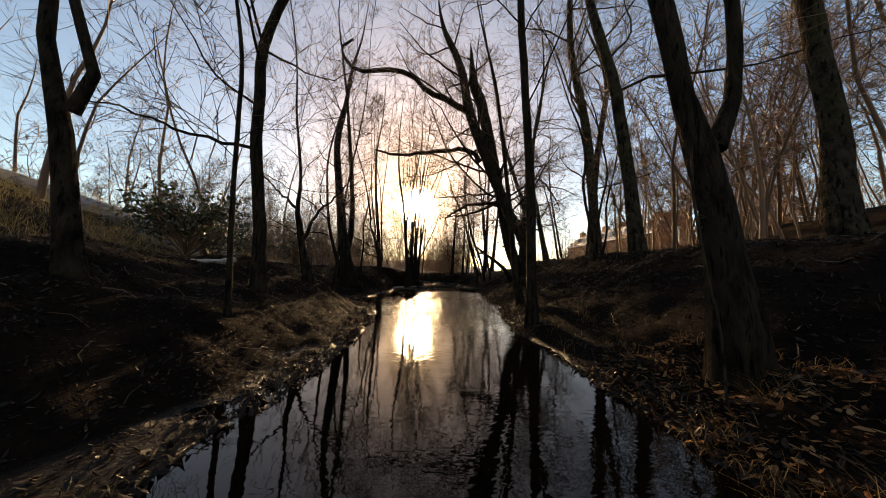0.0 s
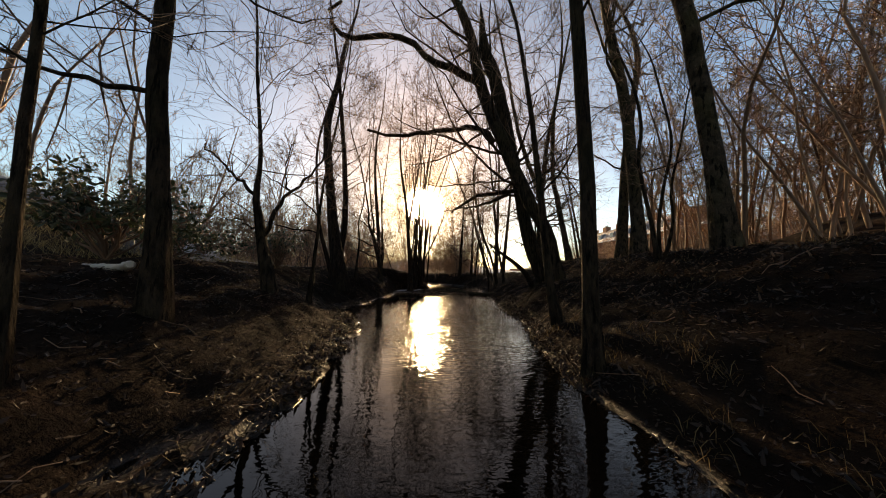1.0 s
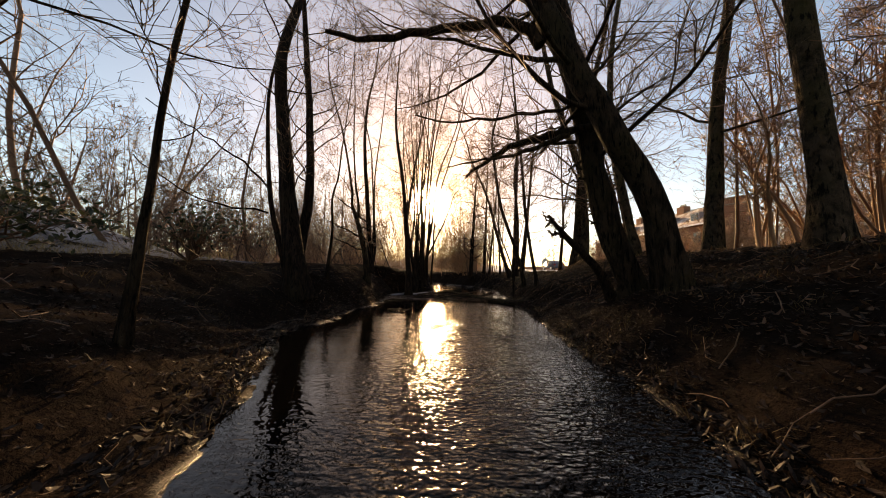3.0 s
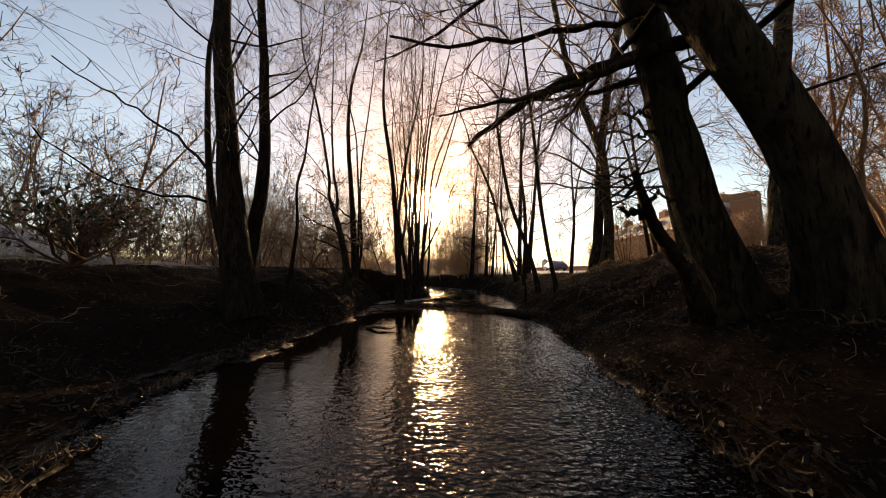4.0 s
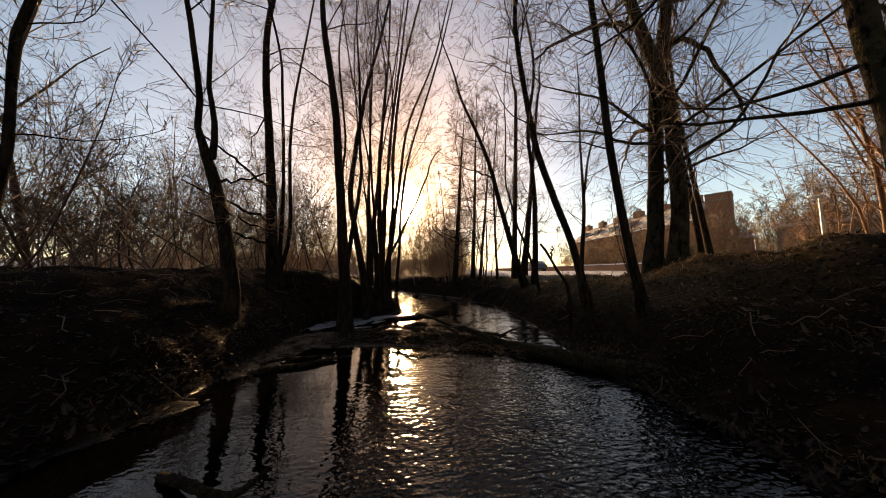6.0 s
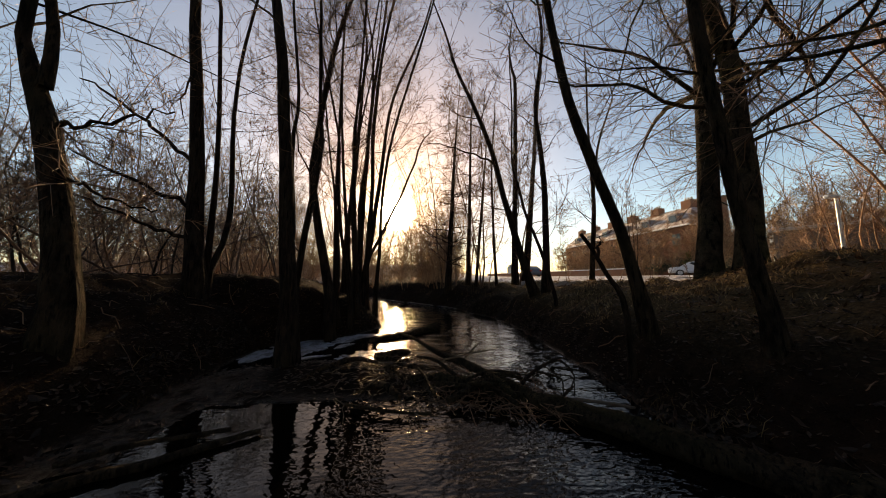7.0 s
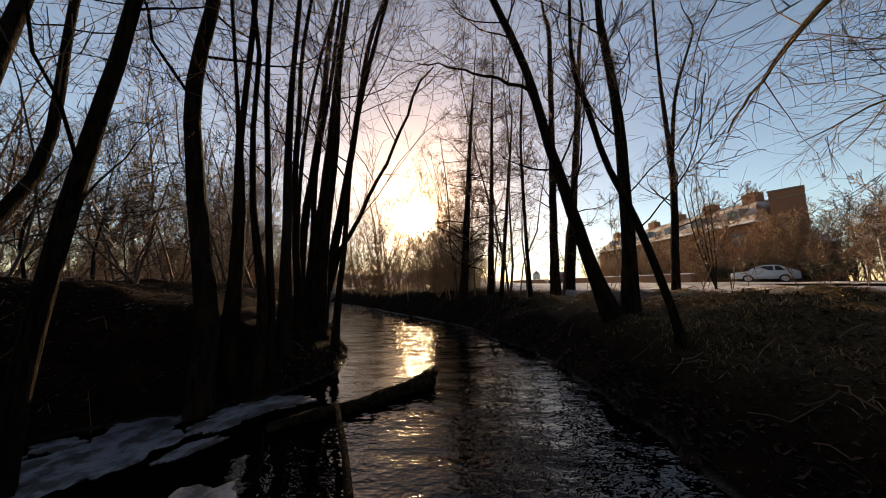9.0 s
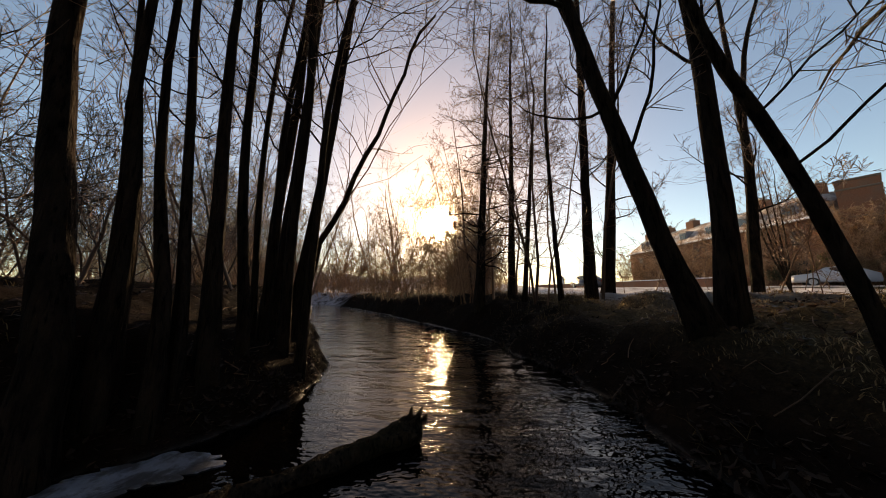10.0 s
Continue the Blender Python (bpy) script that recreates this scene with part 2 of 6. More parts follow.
ROOF_FROST = roof_material()
FROST = plain("frost", (0.72, 0.74, 0.78), 0.8, scale=8.0, vary=0.15)
CONCRETE = plain("concrete", (0.42, 0.39, 0.35), 0.85)
GLASS_DARK = plain("window_glass", (0.03, 0.035, 0.04), 0.08, scale=2.0, bump=0.0, spec=0.6)
WHITE_PAINT = plain("white_paint", (0.75, 0.74, 0.72), 0.6)
CAR_WHITE = plain("car_paint_white", (0.5, 0.5, 0.5), 0.3, scale=3.0, vary=0.05, bump=0.0, spec=0.5)
CAR_DARK = plain("car_paint_dark", (0.04, 0.045, 0.06), 0.3, scale=3.0, vary=0.05, bump=0.0, spec=0.5)
RUBBER = plain("tyre_rubber", (0.025, 0.025, 0.025), 0.85)
STEEL = plain("galvanised_steel", (0.45, 0.45, 0.44), 0.45, 0.8)
LAMP_RED = plain("red_lens", (0.45, 0.02, 0.02), 0.2, bump=0.0)
LAMP_CLEAR = plain("clear_lens", (0.7, 0.7, 0.68), 0.15, bump=0.0)
ASPHALT = plain("frosty_asphalt", (0.30, 0.30, 0.31), 0.8, scale=3.0, vary=0.5)
WET_LOG = bark("wet_log", (0.010, 0.007, 0.005), (0.045, 0.032, 0.022), (0.03, 0.028, 0.014), 0.6, 22.0)


# ---- mesh helpers ----
def mesh_np(name, verts, quads, material, smooth=True):
    """A mesh from arrays of vertices and four-cornered faces."""
    me = bpy.data.meshes.new(name)
    verts, quads = np.asarray(verts, np.float32).reshape(-1, 3), np.asarray(quads, np.int32).reshape(-1, 4)
    me.vertices.add(len(verts))
    me.vertices.foreach_set("co", verts.ravel())
    me.loops.add(quads.size)
    me.loops.foreach_set("vertex_index", quads.ravel())
    me.polygons.add(len(quads))
    me.polygons.foreach_set("loop_start", np.arange(0, quads.size, 4, dtype=np.int32))
    me.polygons.foreach_set("use_smooth", np.full(len(quads), smooth))
    me.materials.append(material)
    me.update(calc_edges=True)
    me.validate()
    return me


def tubes(paths, radii, sides):
    """Vertices and faces of many round tubes: paths (n, k, 3), radii (n, k)."""
    paths, radii = np.asarray(paths, float), np.asarray(radii, float)
    n, k, _ = paths.shape
    tan = np.gradient(paths, axis=1)
    tan /= np.linalg.norm(tan, axis=2, keepdims=True) + 1e-9
    ref = np.where(np.abs(tan[..., 2:]) > 0.9, np.array([1.0, 0, 0]), np.array([0, 0, 1.0]))
    ref = np.repeat(ref[:, :1], k, 1)
    a = np.cross(tan, ref)
    a /= np.linalg.norm(a, axis=2, keepdims=True) + 1e-9
    b = np.cross(tan, a)
    ang = np.arange(sides) * 2 * np.pi / sides
    ring = a[:, :, None] * np.cos(ang)[:, None] + b[:, :, None] * np.sin(ang)[:, None]
    v = paths[:, :, None] + ring * radii[:, :, None, None]
    i = np.arange(n)[:, None, None] * k * sides + np.arange(k - 1)[:, None] * sides
    s = np.arange(sides)
    s2 = (s + 1) % sides
    q = np.stack([i + s, i + s2, i + sides + s2, i + sides + s], -1)
    return v.reshape(-1, 3), q.reshape(-1, 4)


def ribbons(paths, radii, rng):
    """The finest twigs: one narrow strip each."""
    paths, radii = np.asarray(paths, float), np.asarray(radii, float) * 1.25
    n, k, _ = paths.shape
    tan = paths[:, -1] - paths[:, 0]
    a = np.cross(tan, rng.normal(size=(n, 3)))
    a /= np.linalg.norm(a, axis=1, keepdims=True) + 1e-9
    v = np.stack([paths - a[:, None] * radii[..., None], paths + a[:, None] * radii[..., None]], 2)
    i = np.arange(n)[:, None] * k * 2 + np.arange(k - 1)[None] * 2
    return v.reshape(-1, 3), np.stack([i, i + 1, i + 3, i + 2], -1).reshape(-1, 4)


def joined(pieces):
    vs, qs, off = [], [], 0
    for v, q in pieces:
        vs.append(v)
        qs.append(q + off)
        off += len(v)
    return np.concatenate(vs), np.concatenate(qs)


def part(name, mesh, parent=None, label=""):
    ob = new(name, mesh)
    if parent is not None:
        ob.parent = parent
    if label:
        ob["label"] = label
    return ob


def bm_mesh(name, bm, material, smooth=False):
    me = bpy.data.meshes.new(name)
    bm.normal_update()
    bm.to_mesh(me)
    bm.free()
    me.materials.append(material)
    for p in me.polygons:
        p.use_smooth = smooth
    return me


def box(bm, x0, x1, y0, y1, z0, z1, bevel=0.0):
    m = Matrix.LocRotScale(((x0 + x1) / 2, (y0 + y1) / 2, (z0 + z1) / 2), None, (x1 - x0, y1 - y0, z1 - z0))
    r = bmesh.ops.create_cube(bm, size=1, matrix=m)
    if bevel:
        edges = list({e for v in r["verts"] for e in v.link_edges})
        bmesh.ops.bevel(bm, geom=edges, offset=bevel, segments=2, affect="EDGES", profile=0.5)
    return bm


def smooth_path(points, count):
    """A rounded line through points (x, y, z, r), cut into count pieces of even length."""
    p = np.asarray(points, float)
    if len(p) == 2:
        u = np.linspace(0, 1, count)[:, None]
        return p[0] * (1 - u) + p[1] * u
    ext = np.vstack([2 * p[0] - p[1], p, 2 * p[-1] - p[-2]])
    fine = []
    for i in range(1, len(ext) - 2):
        t = np.linspace(0, 1, 12, endpoint=False)[:, None]
        p0, p1, p2, p3 = ext[i - 1 : i + 3]
        fine.append(0.5 * (2 * p1 + (p2 - p0) * t + (2 * p0 - 5 * p1 + 4 * p2 - p3) * t**2 + (3 * p1 - p0 - 3 * p2 + p3) * t**3))
    fine = np.vstack([*fine, p[-1:]])
    s = np.r_[0, np.cumsum(np.linalg.norm(np.diff(fine[:, :3], axis=0), axis=1))]
    at = np.linspace(0, s[-1], count)
    return np.stack([np.interp(at, s, fine[:, c]) for c in range(4)], 1)


# ---- lie of the land ----
def value_noise(x, y, seed=0):
    def rnd(i, j):
        h = np.sin(i * 127.1 + j * 311.7 + seed * 74.7) * 43758.5453
        return h - np.floor(h)

    i, j = np.floor(x), np.floor(y)
    u, v = x - i, y - j
    u, v = u * u * (3 - 2 * u), v * v * (3 - 2 * v)
    return (rnd(i, j) * (1 - u) + rnd(i + 1, j) * u) * (1 - v) + (rnd(i, j + 1) * (1 - u) + rnd(i + 1, j + 1) * u) * v - 0.5


EDGE_Y = [-40, 0, 2.3, 3.4, 4.2, 5, 6, 7, 7.6, 8.4, 9.5, 10.5, 11.3, 12.2, 13.0, 13.25, 13.45, 13.6, 13.9, 14.3, 15.2, 16, 17, 18.3, 21.7, 25, 28, 40]
EDGE_L = [-0.8, -0.75, -0.78, -0.85, -0.92, -1.1, -1.55, -1.95, -2.1, -1.98, -1.93, -1.93, -2.0, -2.1, -2.1, -1.75, -1.3, -1.08, -0.92, -0.78, -0.95, -1.6, -2.2, -3.2, -5.2, -7.2, -10, -26]
EDGE_R = [1.3, 1.32, 1.27, 1.18, 1.18, 1.34, 1.42, 1.38, 1.38, 1.48, 1.58, 1.5, 1.5, 1.62, 1.65, 1.66, 1.66, 1.66, 1.66, 1.66, 1.5, 1.18, 0.98, 0.0, -2.4, -5.2, -7.8, -23]


def smoothstep(a, b, x):
    u = np.clip((x - a) / (b - a), 0, 1)
    return u * u * (3 - 2 * u)


def height(x, y):
    x, y = np.asarray(x, float), np.asarray(y, float)
    wob = 0.10 * value_noise(y * 1.7, x * 0.0 + 3, 5) + 0.06 * value_noise(y * 5.0, x * 0.0, 6)
    dl = np.interp(y, EDGE_Y, EDGE_L) + wob - x
    dr = x - np.interp(y, EDGE_Y, EDGE_R) + wob
    d = np.maximum(dl, dr)
    # bed of the stream, with a muddy shelf on one side around the log jam
    shelf = smoothstep(5.0, 6.0, y) * (1 - smoothstep(13.8, 14.6, y)) * smoothstep(-1.1, -0.35, dl)
    shelf = np.maximum(shelf, smoothstep(10.9, 11.4, y) * (1 - smoothstep(12.3, 13.2, y)) * smoothstep(0.15, -0.35, x - 0.15 * np.sin(y * 2.3)))
    mound = np.exp(-(((y - 11.55 + 0.35 * x) / 0.33) ** 2)) * smoothstep(-1.6, -0.6, x) * (1 - smoothstep(0.75, 1.15, x))
    bed = -0.28 * smoothstep(0.0, 0.45, -d) * (1 - shelf) + (-0.022 + 0.032 * smoothstep(10.3, 11.2, y) - 0.034 * smoothstep(11.9, 12.5, y)) * shelf + 0.075 * mound
    # one bank
    near_l = 1 - smoothstep(8.0, 11.0, y)
    low_l = np.interp(dl, [0, 0.12, 0.4, 1.0, 1.9, 3.0, 60], [0, 0.012, 0.05, 0.40, 0.84, 0.95, 1.2])
    steep_l = np.interp(dl, [0, 0.06, 0.3, 0.7, 1.2, 3.0, 60], [0, 0.14, 0.42, 0.66, 0.82, 0.88, 1.1])
    hill_l = (1 - smoothstep(8.5, 13.5, y)) * 0.33 * np.clip(dl - 3.6, 0, 14) * smoothstep(3.0, 7.0, dl)
    zl = low_l * near_l + steep_l * (1 - near_l) + hill_l
    # the other bank
    near_r = 1 - smoothstep(11.0, 14.0, y)
    slope_r = np.interp(dr, [0, 0.12, 0.5, 1.1, 2.0, 4.5, 60], [0, 0.08, 0.32, 0.62, 1.08, 1.25, 1.5])
    flat_r = np.interp(dr, [0, 0.12, 0.45, 1.0, 2.5, 12, 20, 60], [0, 0.16, 0.44, 0.56, 0.62, 0.66, 0.82, 0.95])
    hill_r = (1 - smoothstep(7.0, 15.0, y)) * 0.24 * np.clip(dr - 5.0, 0, 30) * smoothstep(5.0, 9.0, dr)
    zr = slope_r * near_r + flat_r * (1 - near_r) + hill_r
    z = np.where(d > 0, np.where(dl > dr, zl, zr), bed)
    out = smoothstep(0.0, 0.5, d)
    rough = 0.22 * value_noise(x * 0.9, y * 0.9, 1) + 0.11 * value_noise(x * 2.3, y * 2.3, 2) + 0.06 * value_noise(x * 6, y * 6, 3) + 0.045 * value_noise(x * 11, y * 11, 4)
    ridge = (3.2 + 3 * value_noise(x * 0.06, y * 0.06, 9)) * smoothstep(42, 80, y) * smoothstep(0.36, -0.1, x / np.maximum(y - 12, 1.0))
    z = z + ridge * smoothstep(1.0, 6.0, np.maximum(dl, dr))
    calm = 1 - 0.7 * smoothstep(14, 18, y) * smoothstep(0.8, 3.0, dr)
    z = z + rough * (0.12 + 0.88 * out) * np.where(d > -0.1, 1, 0.35 + 0.5 * shelf) * calm
    # lumpy half-drowned mud along one shore
    # grassy hummocks on the flatter bank
    hum = np.clip(value_noise(x * 2.1, y * 2.1, 31) + 0.5 * value_noise(x * 4.7, y * 4.7, 32), 0, 1)
    z = z + 0.26 * hum * smoothstep(0.35, 1.0, dr) * smoothstep(8.0, 11.0, y) * (1 - smoothstep(18.0, 24.0, y))
    lump = 0.06 * value_noise(x * 2.6, y * 3.4, 12) + 0.05 * value_noise(x * 7.0, y * 9.0, 13) + 0.025 * value_noise(x * 17.0, y * 21.0, 14)
    strip = smoothstep(1.2, 3.2, y) * (1 - smoothstep(10.4, 11.2, y)) * smoothstep(-0.85, -0.25, dl) * (1 - smoothstep(0.3, 0.7, dl))
    z = z + strip * (lump + 0.004 - np.where(d < 0, 0.3, 1.0) * rough * 0.12 - 0.02 * smoothstep(0.0, -0.6, dl))
    return np.where((d > 0.05) & (strip < 0.02), np.maximum(z, 0.015), z)


def graded(lo, hi, step, end):
    mid = np.arange(lo, hi, step)
    out = step * 1.14 ** np.arange(1, 90)
    far = np.cumsum(out)
    far = far[far < end]
    return np.r_[lo - far[::-1], mid, hi - step + far]


gx, gy = graded(-4.2, 5.2, 0.075, 2500), graded(-1.5, 19.0, 0.085, 2500)
GX, GY = np.meshgrid(gx, gy)
GZ = height(GX, GY)
nx, ny = len(gx), len(gy)
idx = np.arange(nx * ny).reshape(ny, nx)
quads = np.stack([idx[:-1, :-1], idx[:-1, 1:], idx[1:, 1:], idx[1:, :-1]], -1).reshape(-1, 4)
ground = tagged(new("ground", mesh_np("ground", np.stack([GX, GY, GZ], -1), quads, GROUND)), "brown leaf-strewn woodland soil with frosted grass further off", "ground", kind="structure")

wq = np.array([[0, 1, 2, 3]])
water = tagged(new("water", mesh_np("water", [(-45, -30, 0), (5, -30, 0), (5, 60, 0), (-45, 60, 0)], wq, WATER)), "dark shallow stream water, still then rippling", "water", kind="structure")


# ---- trees ----
def clear_of_path(paths):
    """Which branches keep out of the air above the stream."""
    x, y, z = paths[..., 0], paths[..., 1], paths[..., 2]
    low = (np.abs(x - 0.1) < 1.0) & (z < 2.0) & (y < 13.2)
    return ~low.any(axis=1)


def children(P, R, per, u_lo, u_hi, angle, length, k, rng, up=0.25, jitter=0.35, thin=0.55, least=0.0025, taper=0.25, most=1.0):
    """Side shoots of the branches P (n, k, 3) with radii R: per shoots on each."""
    n, kp, _ = P.shape
    if n == 0:
        return np.zeros((0, k, 3)), np.zeros((0, k))
    m = n * per
    who = np.repeat(np.arange(n), per)
    u = rng.uniform(u_lo, u_hi, m) * (kp - 1)
    i = np.clip(u.astype(int), 0, kp - 2)
    f = (u - i)[:, None]
    start = P[who, i] * (1 - f) + P[who, i + 1] * f
    tan = P[who, i + 1] - P[who, i]
    tan /= np.linalg.norm(tan, axis=1, keepdims=True) + 1e-9
    r0 = R[who, i] * (1 - f[:, 0]) + R[who, i + 1] * f[:, 0]
    plen = np.linalg.norm(np.diff(P, axis=1), axis=2).sum(1)[who]
    side = rng.normal(size=(m, 3))
    side -= (side * tan).sum(1, keepdims=True) * tan
    side /= np.linalg.norm(side, axis=1, keepdims=True) + 1e-9
    a = np.radians(rng.uniform(angle[0], angle[1], m))[:, None]
    way = tan * np.cos(a) + side * np.sin(a)
    size = (plen * rng.uniform(length[0], length[1], m) * (1.15 - 0.6 * u / (kp - 1)))
    step = (size / (k - 1))[:, None]
    pts = [start]
    for _ in range(k - 1):
        way = way + rng.normal(size=(m, 3)) * jitter + np.array([0, 0, up])
        way /= np.linalg.norm(way, axis=1, keepdims=True) + 1e-9
        pts.append(pts[-1] + way * step)
    Q = np.stack(pts, 1)
    rr = np.clip(r0 * thin, least, most)
    S = np.maximum(rr[:, None] * np.linspace(1, taper, k)[None], least * 0.7)
    return Q, S


STYLES = {
    # limbs per stem, limb angle, limb length, from, twigs per limb, twigs per branch, upward bend
    "broad": (16, (45, 80), (0.22, 0.42), 0.24, 13, 8, 0.08),
    "alder": (17, (45, 85), (0.09, 0.19), 0.16, 8, 6, 0.08),
    "slim": (21, (42, 78), (0.09, 0.19), 0.16, 8, 6, 0.12),
    "tall": (13, (55, 95), (0.06, 0.13), 0.22, 8, 6, 0.0),
    "larch": (70, (65, 95), (0.10, 0.18), 0.12, 10, 6, 0.03),
    "beech": (32, (55, 95), (0.16, 0.32), 0.12, 11, 7, 0.0),
    "bare": (0, (45, 80), (0.2, 0.4), 0.4, 0, 0, 0.2),
}


def tree(label, stems, limbs=(), top=10.0, style="alder", material=None, twig=None, group="", seed=0, flare=1.35, lean=0.35):
    """A leafless tree. stems: lines of (x, y, z, r) from the ground upwards; limbs: heavy boughs, given likewise."""
    rng = np.random.default_rng(100 + seed)
    material, twig = material or BARK_GREY, twig or TWIG
    bx, by = stems[0][0][0], stems[0][0][1]
    base = Vector((bx, by, float(height(bx, by))))
    root = tagged(new("tree"), label, "tree", group)
    root.location = base
    off = np.array(base)
    n_l, l_ang, l_len, l_from, n_b, n_t, up = STYLES[style]
    all_stems, crown = [], []
    for s, stem in enumerate(stems):
        p = [list(q) for q in stem]
        if s == 0 or p[0][2] < height(p[0][0], p[0][1]) + 0.75:
            z0 = float(height(p[0][0], p[0][1])) - 0.12
            if p[0][2] - z0 > 0.25:
                p.insert(0, [p[0][0] + (p[0][0] - p[1][0]) * 0.15, p[0][1], z0, p[0][3] * flare])
            else:
                p[0][2], p[0][3] = min(p[0][2], z0), p[0][3] * 1.15
        # onwards to the tree's top
        way = np.array(p[-1][:3]) - np.array(p[-2][:3])
        way /= np.linalg.norm(way)
        aim = top * rng.uniform(0.88, 1.08)
        here, r = np.array(p[-1][:3]), p[-1][3]
        rest = aim - here[2]
        if rest > 0.4:
            for c in range(4):
                way = way * (1 - lean) + np.array([0, 0, 1]) * lean + rng.normal(size=3) * 0.10
                way /= np.linalg.norm(way)
                here = here + way * rest / 4
                p.append([*here, max(r * (1 - (c + 1) / 4.3), 0.006)])
        line = smooth_path(p, 30)
        line[:, :2] += rng.normal(size=(30, 2)) * np.minimum(line[:, 3:4] * 0.06, 0.01)
        all_stems.append(line)
        v, q = tubes(line[None, :, :3] - off, np.maximum(line[None, :, 3], 0.004), 14)
        # knots and flutes
        rad = np.repeat(line[:, 3], 14)
        ctr = np.repeat(line[:, :3] - off, 14, 0)
        bumps = 1 + 0.10 * value_noise(v[:, 2] * 5 + np.tile(np.arange(14), 30) * 0.9, np.tile(np.arange(14), 30) * 1.3, seed + s)
        low = np.exp(-np.clip(v[:, 2] / 0.35, 0, 20)) * 0.30
        flutes = 1 + low * np.cos(np.tile(np.arange(14), 30) * 2 * np.pi / 14 * 4 + seed)
        v = ctr + (v - ctr) * (bumps * flutes)[:, None]
        part("trunk" if s == 0 else "stem", mesh_np("trunk", v, q, material), root)
    limb_lines = []
    for limb in limbs:
        line = smooth_path(limb, 14)
        line[1:, :3] += rng.normal(size=(13, 3)) * 0.018
        limb_lines.append(line)
        v, q = tubes(line[None, :, :3] - off, line[None, :, 3], 8)
        part("limb", mesh_np("limb", v, q, material), root)
    if n_l:
        P = np.stack([s[:, :3] for s in all_stems])
        R = np.stack([s[:, 3] for s in all_stems])
        L, LR = children(P, R, n_l, l_from, 0.97, l_ang, l_len, 9, rng, up, 0.16, 0.30 if style in ("broad", "beech") else 0.24, 0.004, 0.2, 0.035 if style in ("broad", "beech") else 0.018)
        ok = clear_of_path(L)
        L, LR = L[ok], LR[ok]
        crown.append(tubes(L - off, LR, 5))
        woody = len(crown[0][1])
        limb_lines = [s for s in limb_lines if np.linalg.norm(s[-1, :3] - s[0, :3]) > 0.6]
        if limb_lines:
            X = np.stack([s[np.linspace(0, 13, 9).astype(int), :3] for s in limb_lines])
            XR = np.stack([s[np.linspace(0, 13, 9).astype(int), 3] for s in limb_lines])
            L, LR = np.concatenate([L, X]), np.concatenate([LR, XR])
        B, BR = children(L, LR, n_b, 0.15, 1.0, (30, 65), (0.28, 0.6), 5, rng, up * 0.6, 0.18, 0.5, 0.003, 0.25, 0.010)
        ok = clear_of_path(B)
        B, BR = B[ok], BR[ok]
        T, TR = children(B, BR, max(2, int(n_t * 1.3)), 0.1, 1.0, (25, 60), (0.3, 0.7), 3, rng, up * 0.5, 0.22, 0.6, 0.002, 0.4, 0.0035)
        ok = clear_of_path(T)
        crown.append(tubes(B - off, BR, 3))
        crown.append(ribbons(T[ok] - off, TR[ok], rng))
        v, q = joined(crown)
        leafless = part("crown", mesh_np("crown", v, q, twig), root)
        leafless.data.materials.append(material)
        leafless.data.polygons.foreach_set("material_index", (np.arange(len(leafless.data.polygons)) < woody).astype(np.int32))
    return root


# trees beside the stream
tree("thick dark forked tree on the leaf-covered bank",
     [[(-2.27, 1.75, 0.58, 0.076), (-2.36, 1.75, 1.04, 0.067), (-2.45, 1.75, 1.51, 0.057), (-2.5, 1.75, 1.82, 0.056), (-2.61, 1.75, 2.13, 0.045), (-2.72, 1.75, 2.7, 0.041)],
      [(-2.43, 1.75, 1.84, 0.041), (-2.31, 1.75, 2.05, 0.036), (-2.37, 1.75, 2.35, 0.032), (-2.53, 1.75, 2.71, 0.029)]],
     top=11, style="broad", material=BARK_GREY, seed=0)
tree("thin straight sapling on the bank beside the water",
     [[(-1.68, 2.33, 0.36, 0.026), (-1.72, 2.33, 1.3, 0.021), (-1.73, 2.33, 2.11, 0.019), (-1.74, 2.33, 2.75, 0.018)]],
     top=7, style="slim", material=BARK_GREY, seed=1)
tree("slightly crooked grey tree on the bank",
     [[(-2.04, 3.23, 0.35, 0.087), (-2.08, 3.23, 1.25, 0.072), (-2.19, 3.23, 2.15, 0.067), (-2.2, 3.23, 2.77, 0.064), (-2.19, 3.23, 3.74, 0.06)]],
     limbs=[[(-2.26, 3.23, 2.3, 0.023), (-2.59, 3.23, 2.38, 0.022), (-3.18, 3.23, 2.51, 0.018), (-3.56, 3.23, 2.69, 0.015), (-4.27, 3.23, 2.91, 0.01), (-4.75, 3.23, 2.9, 0.005)]],
     top=10, style="broad", material=BARK_GREY, seed=2)
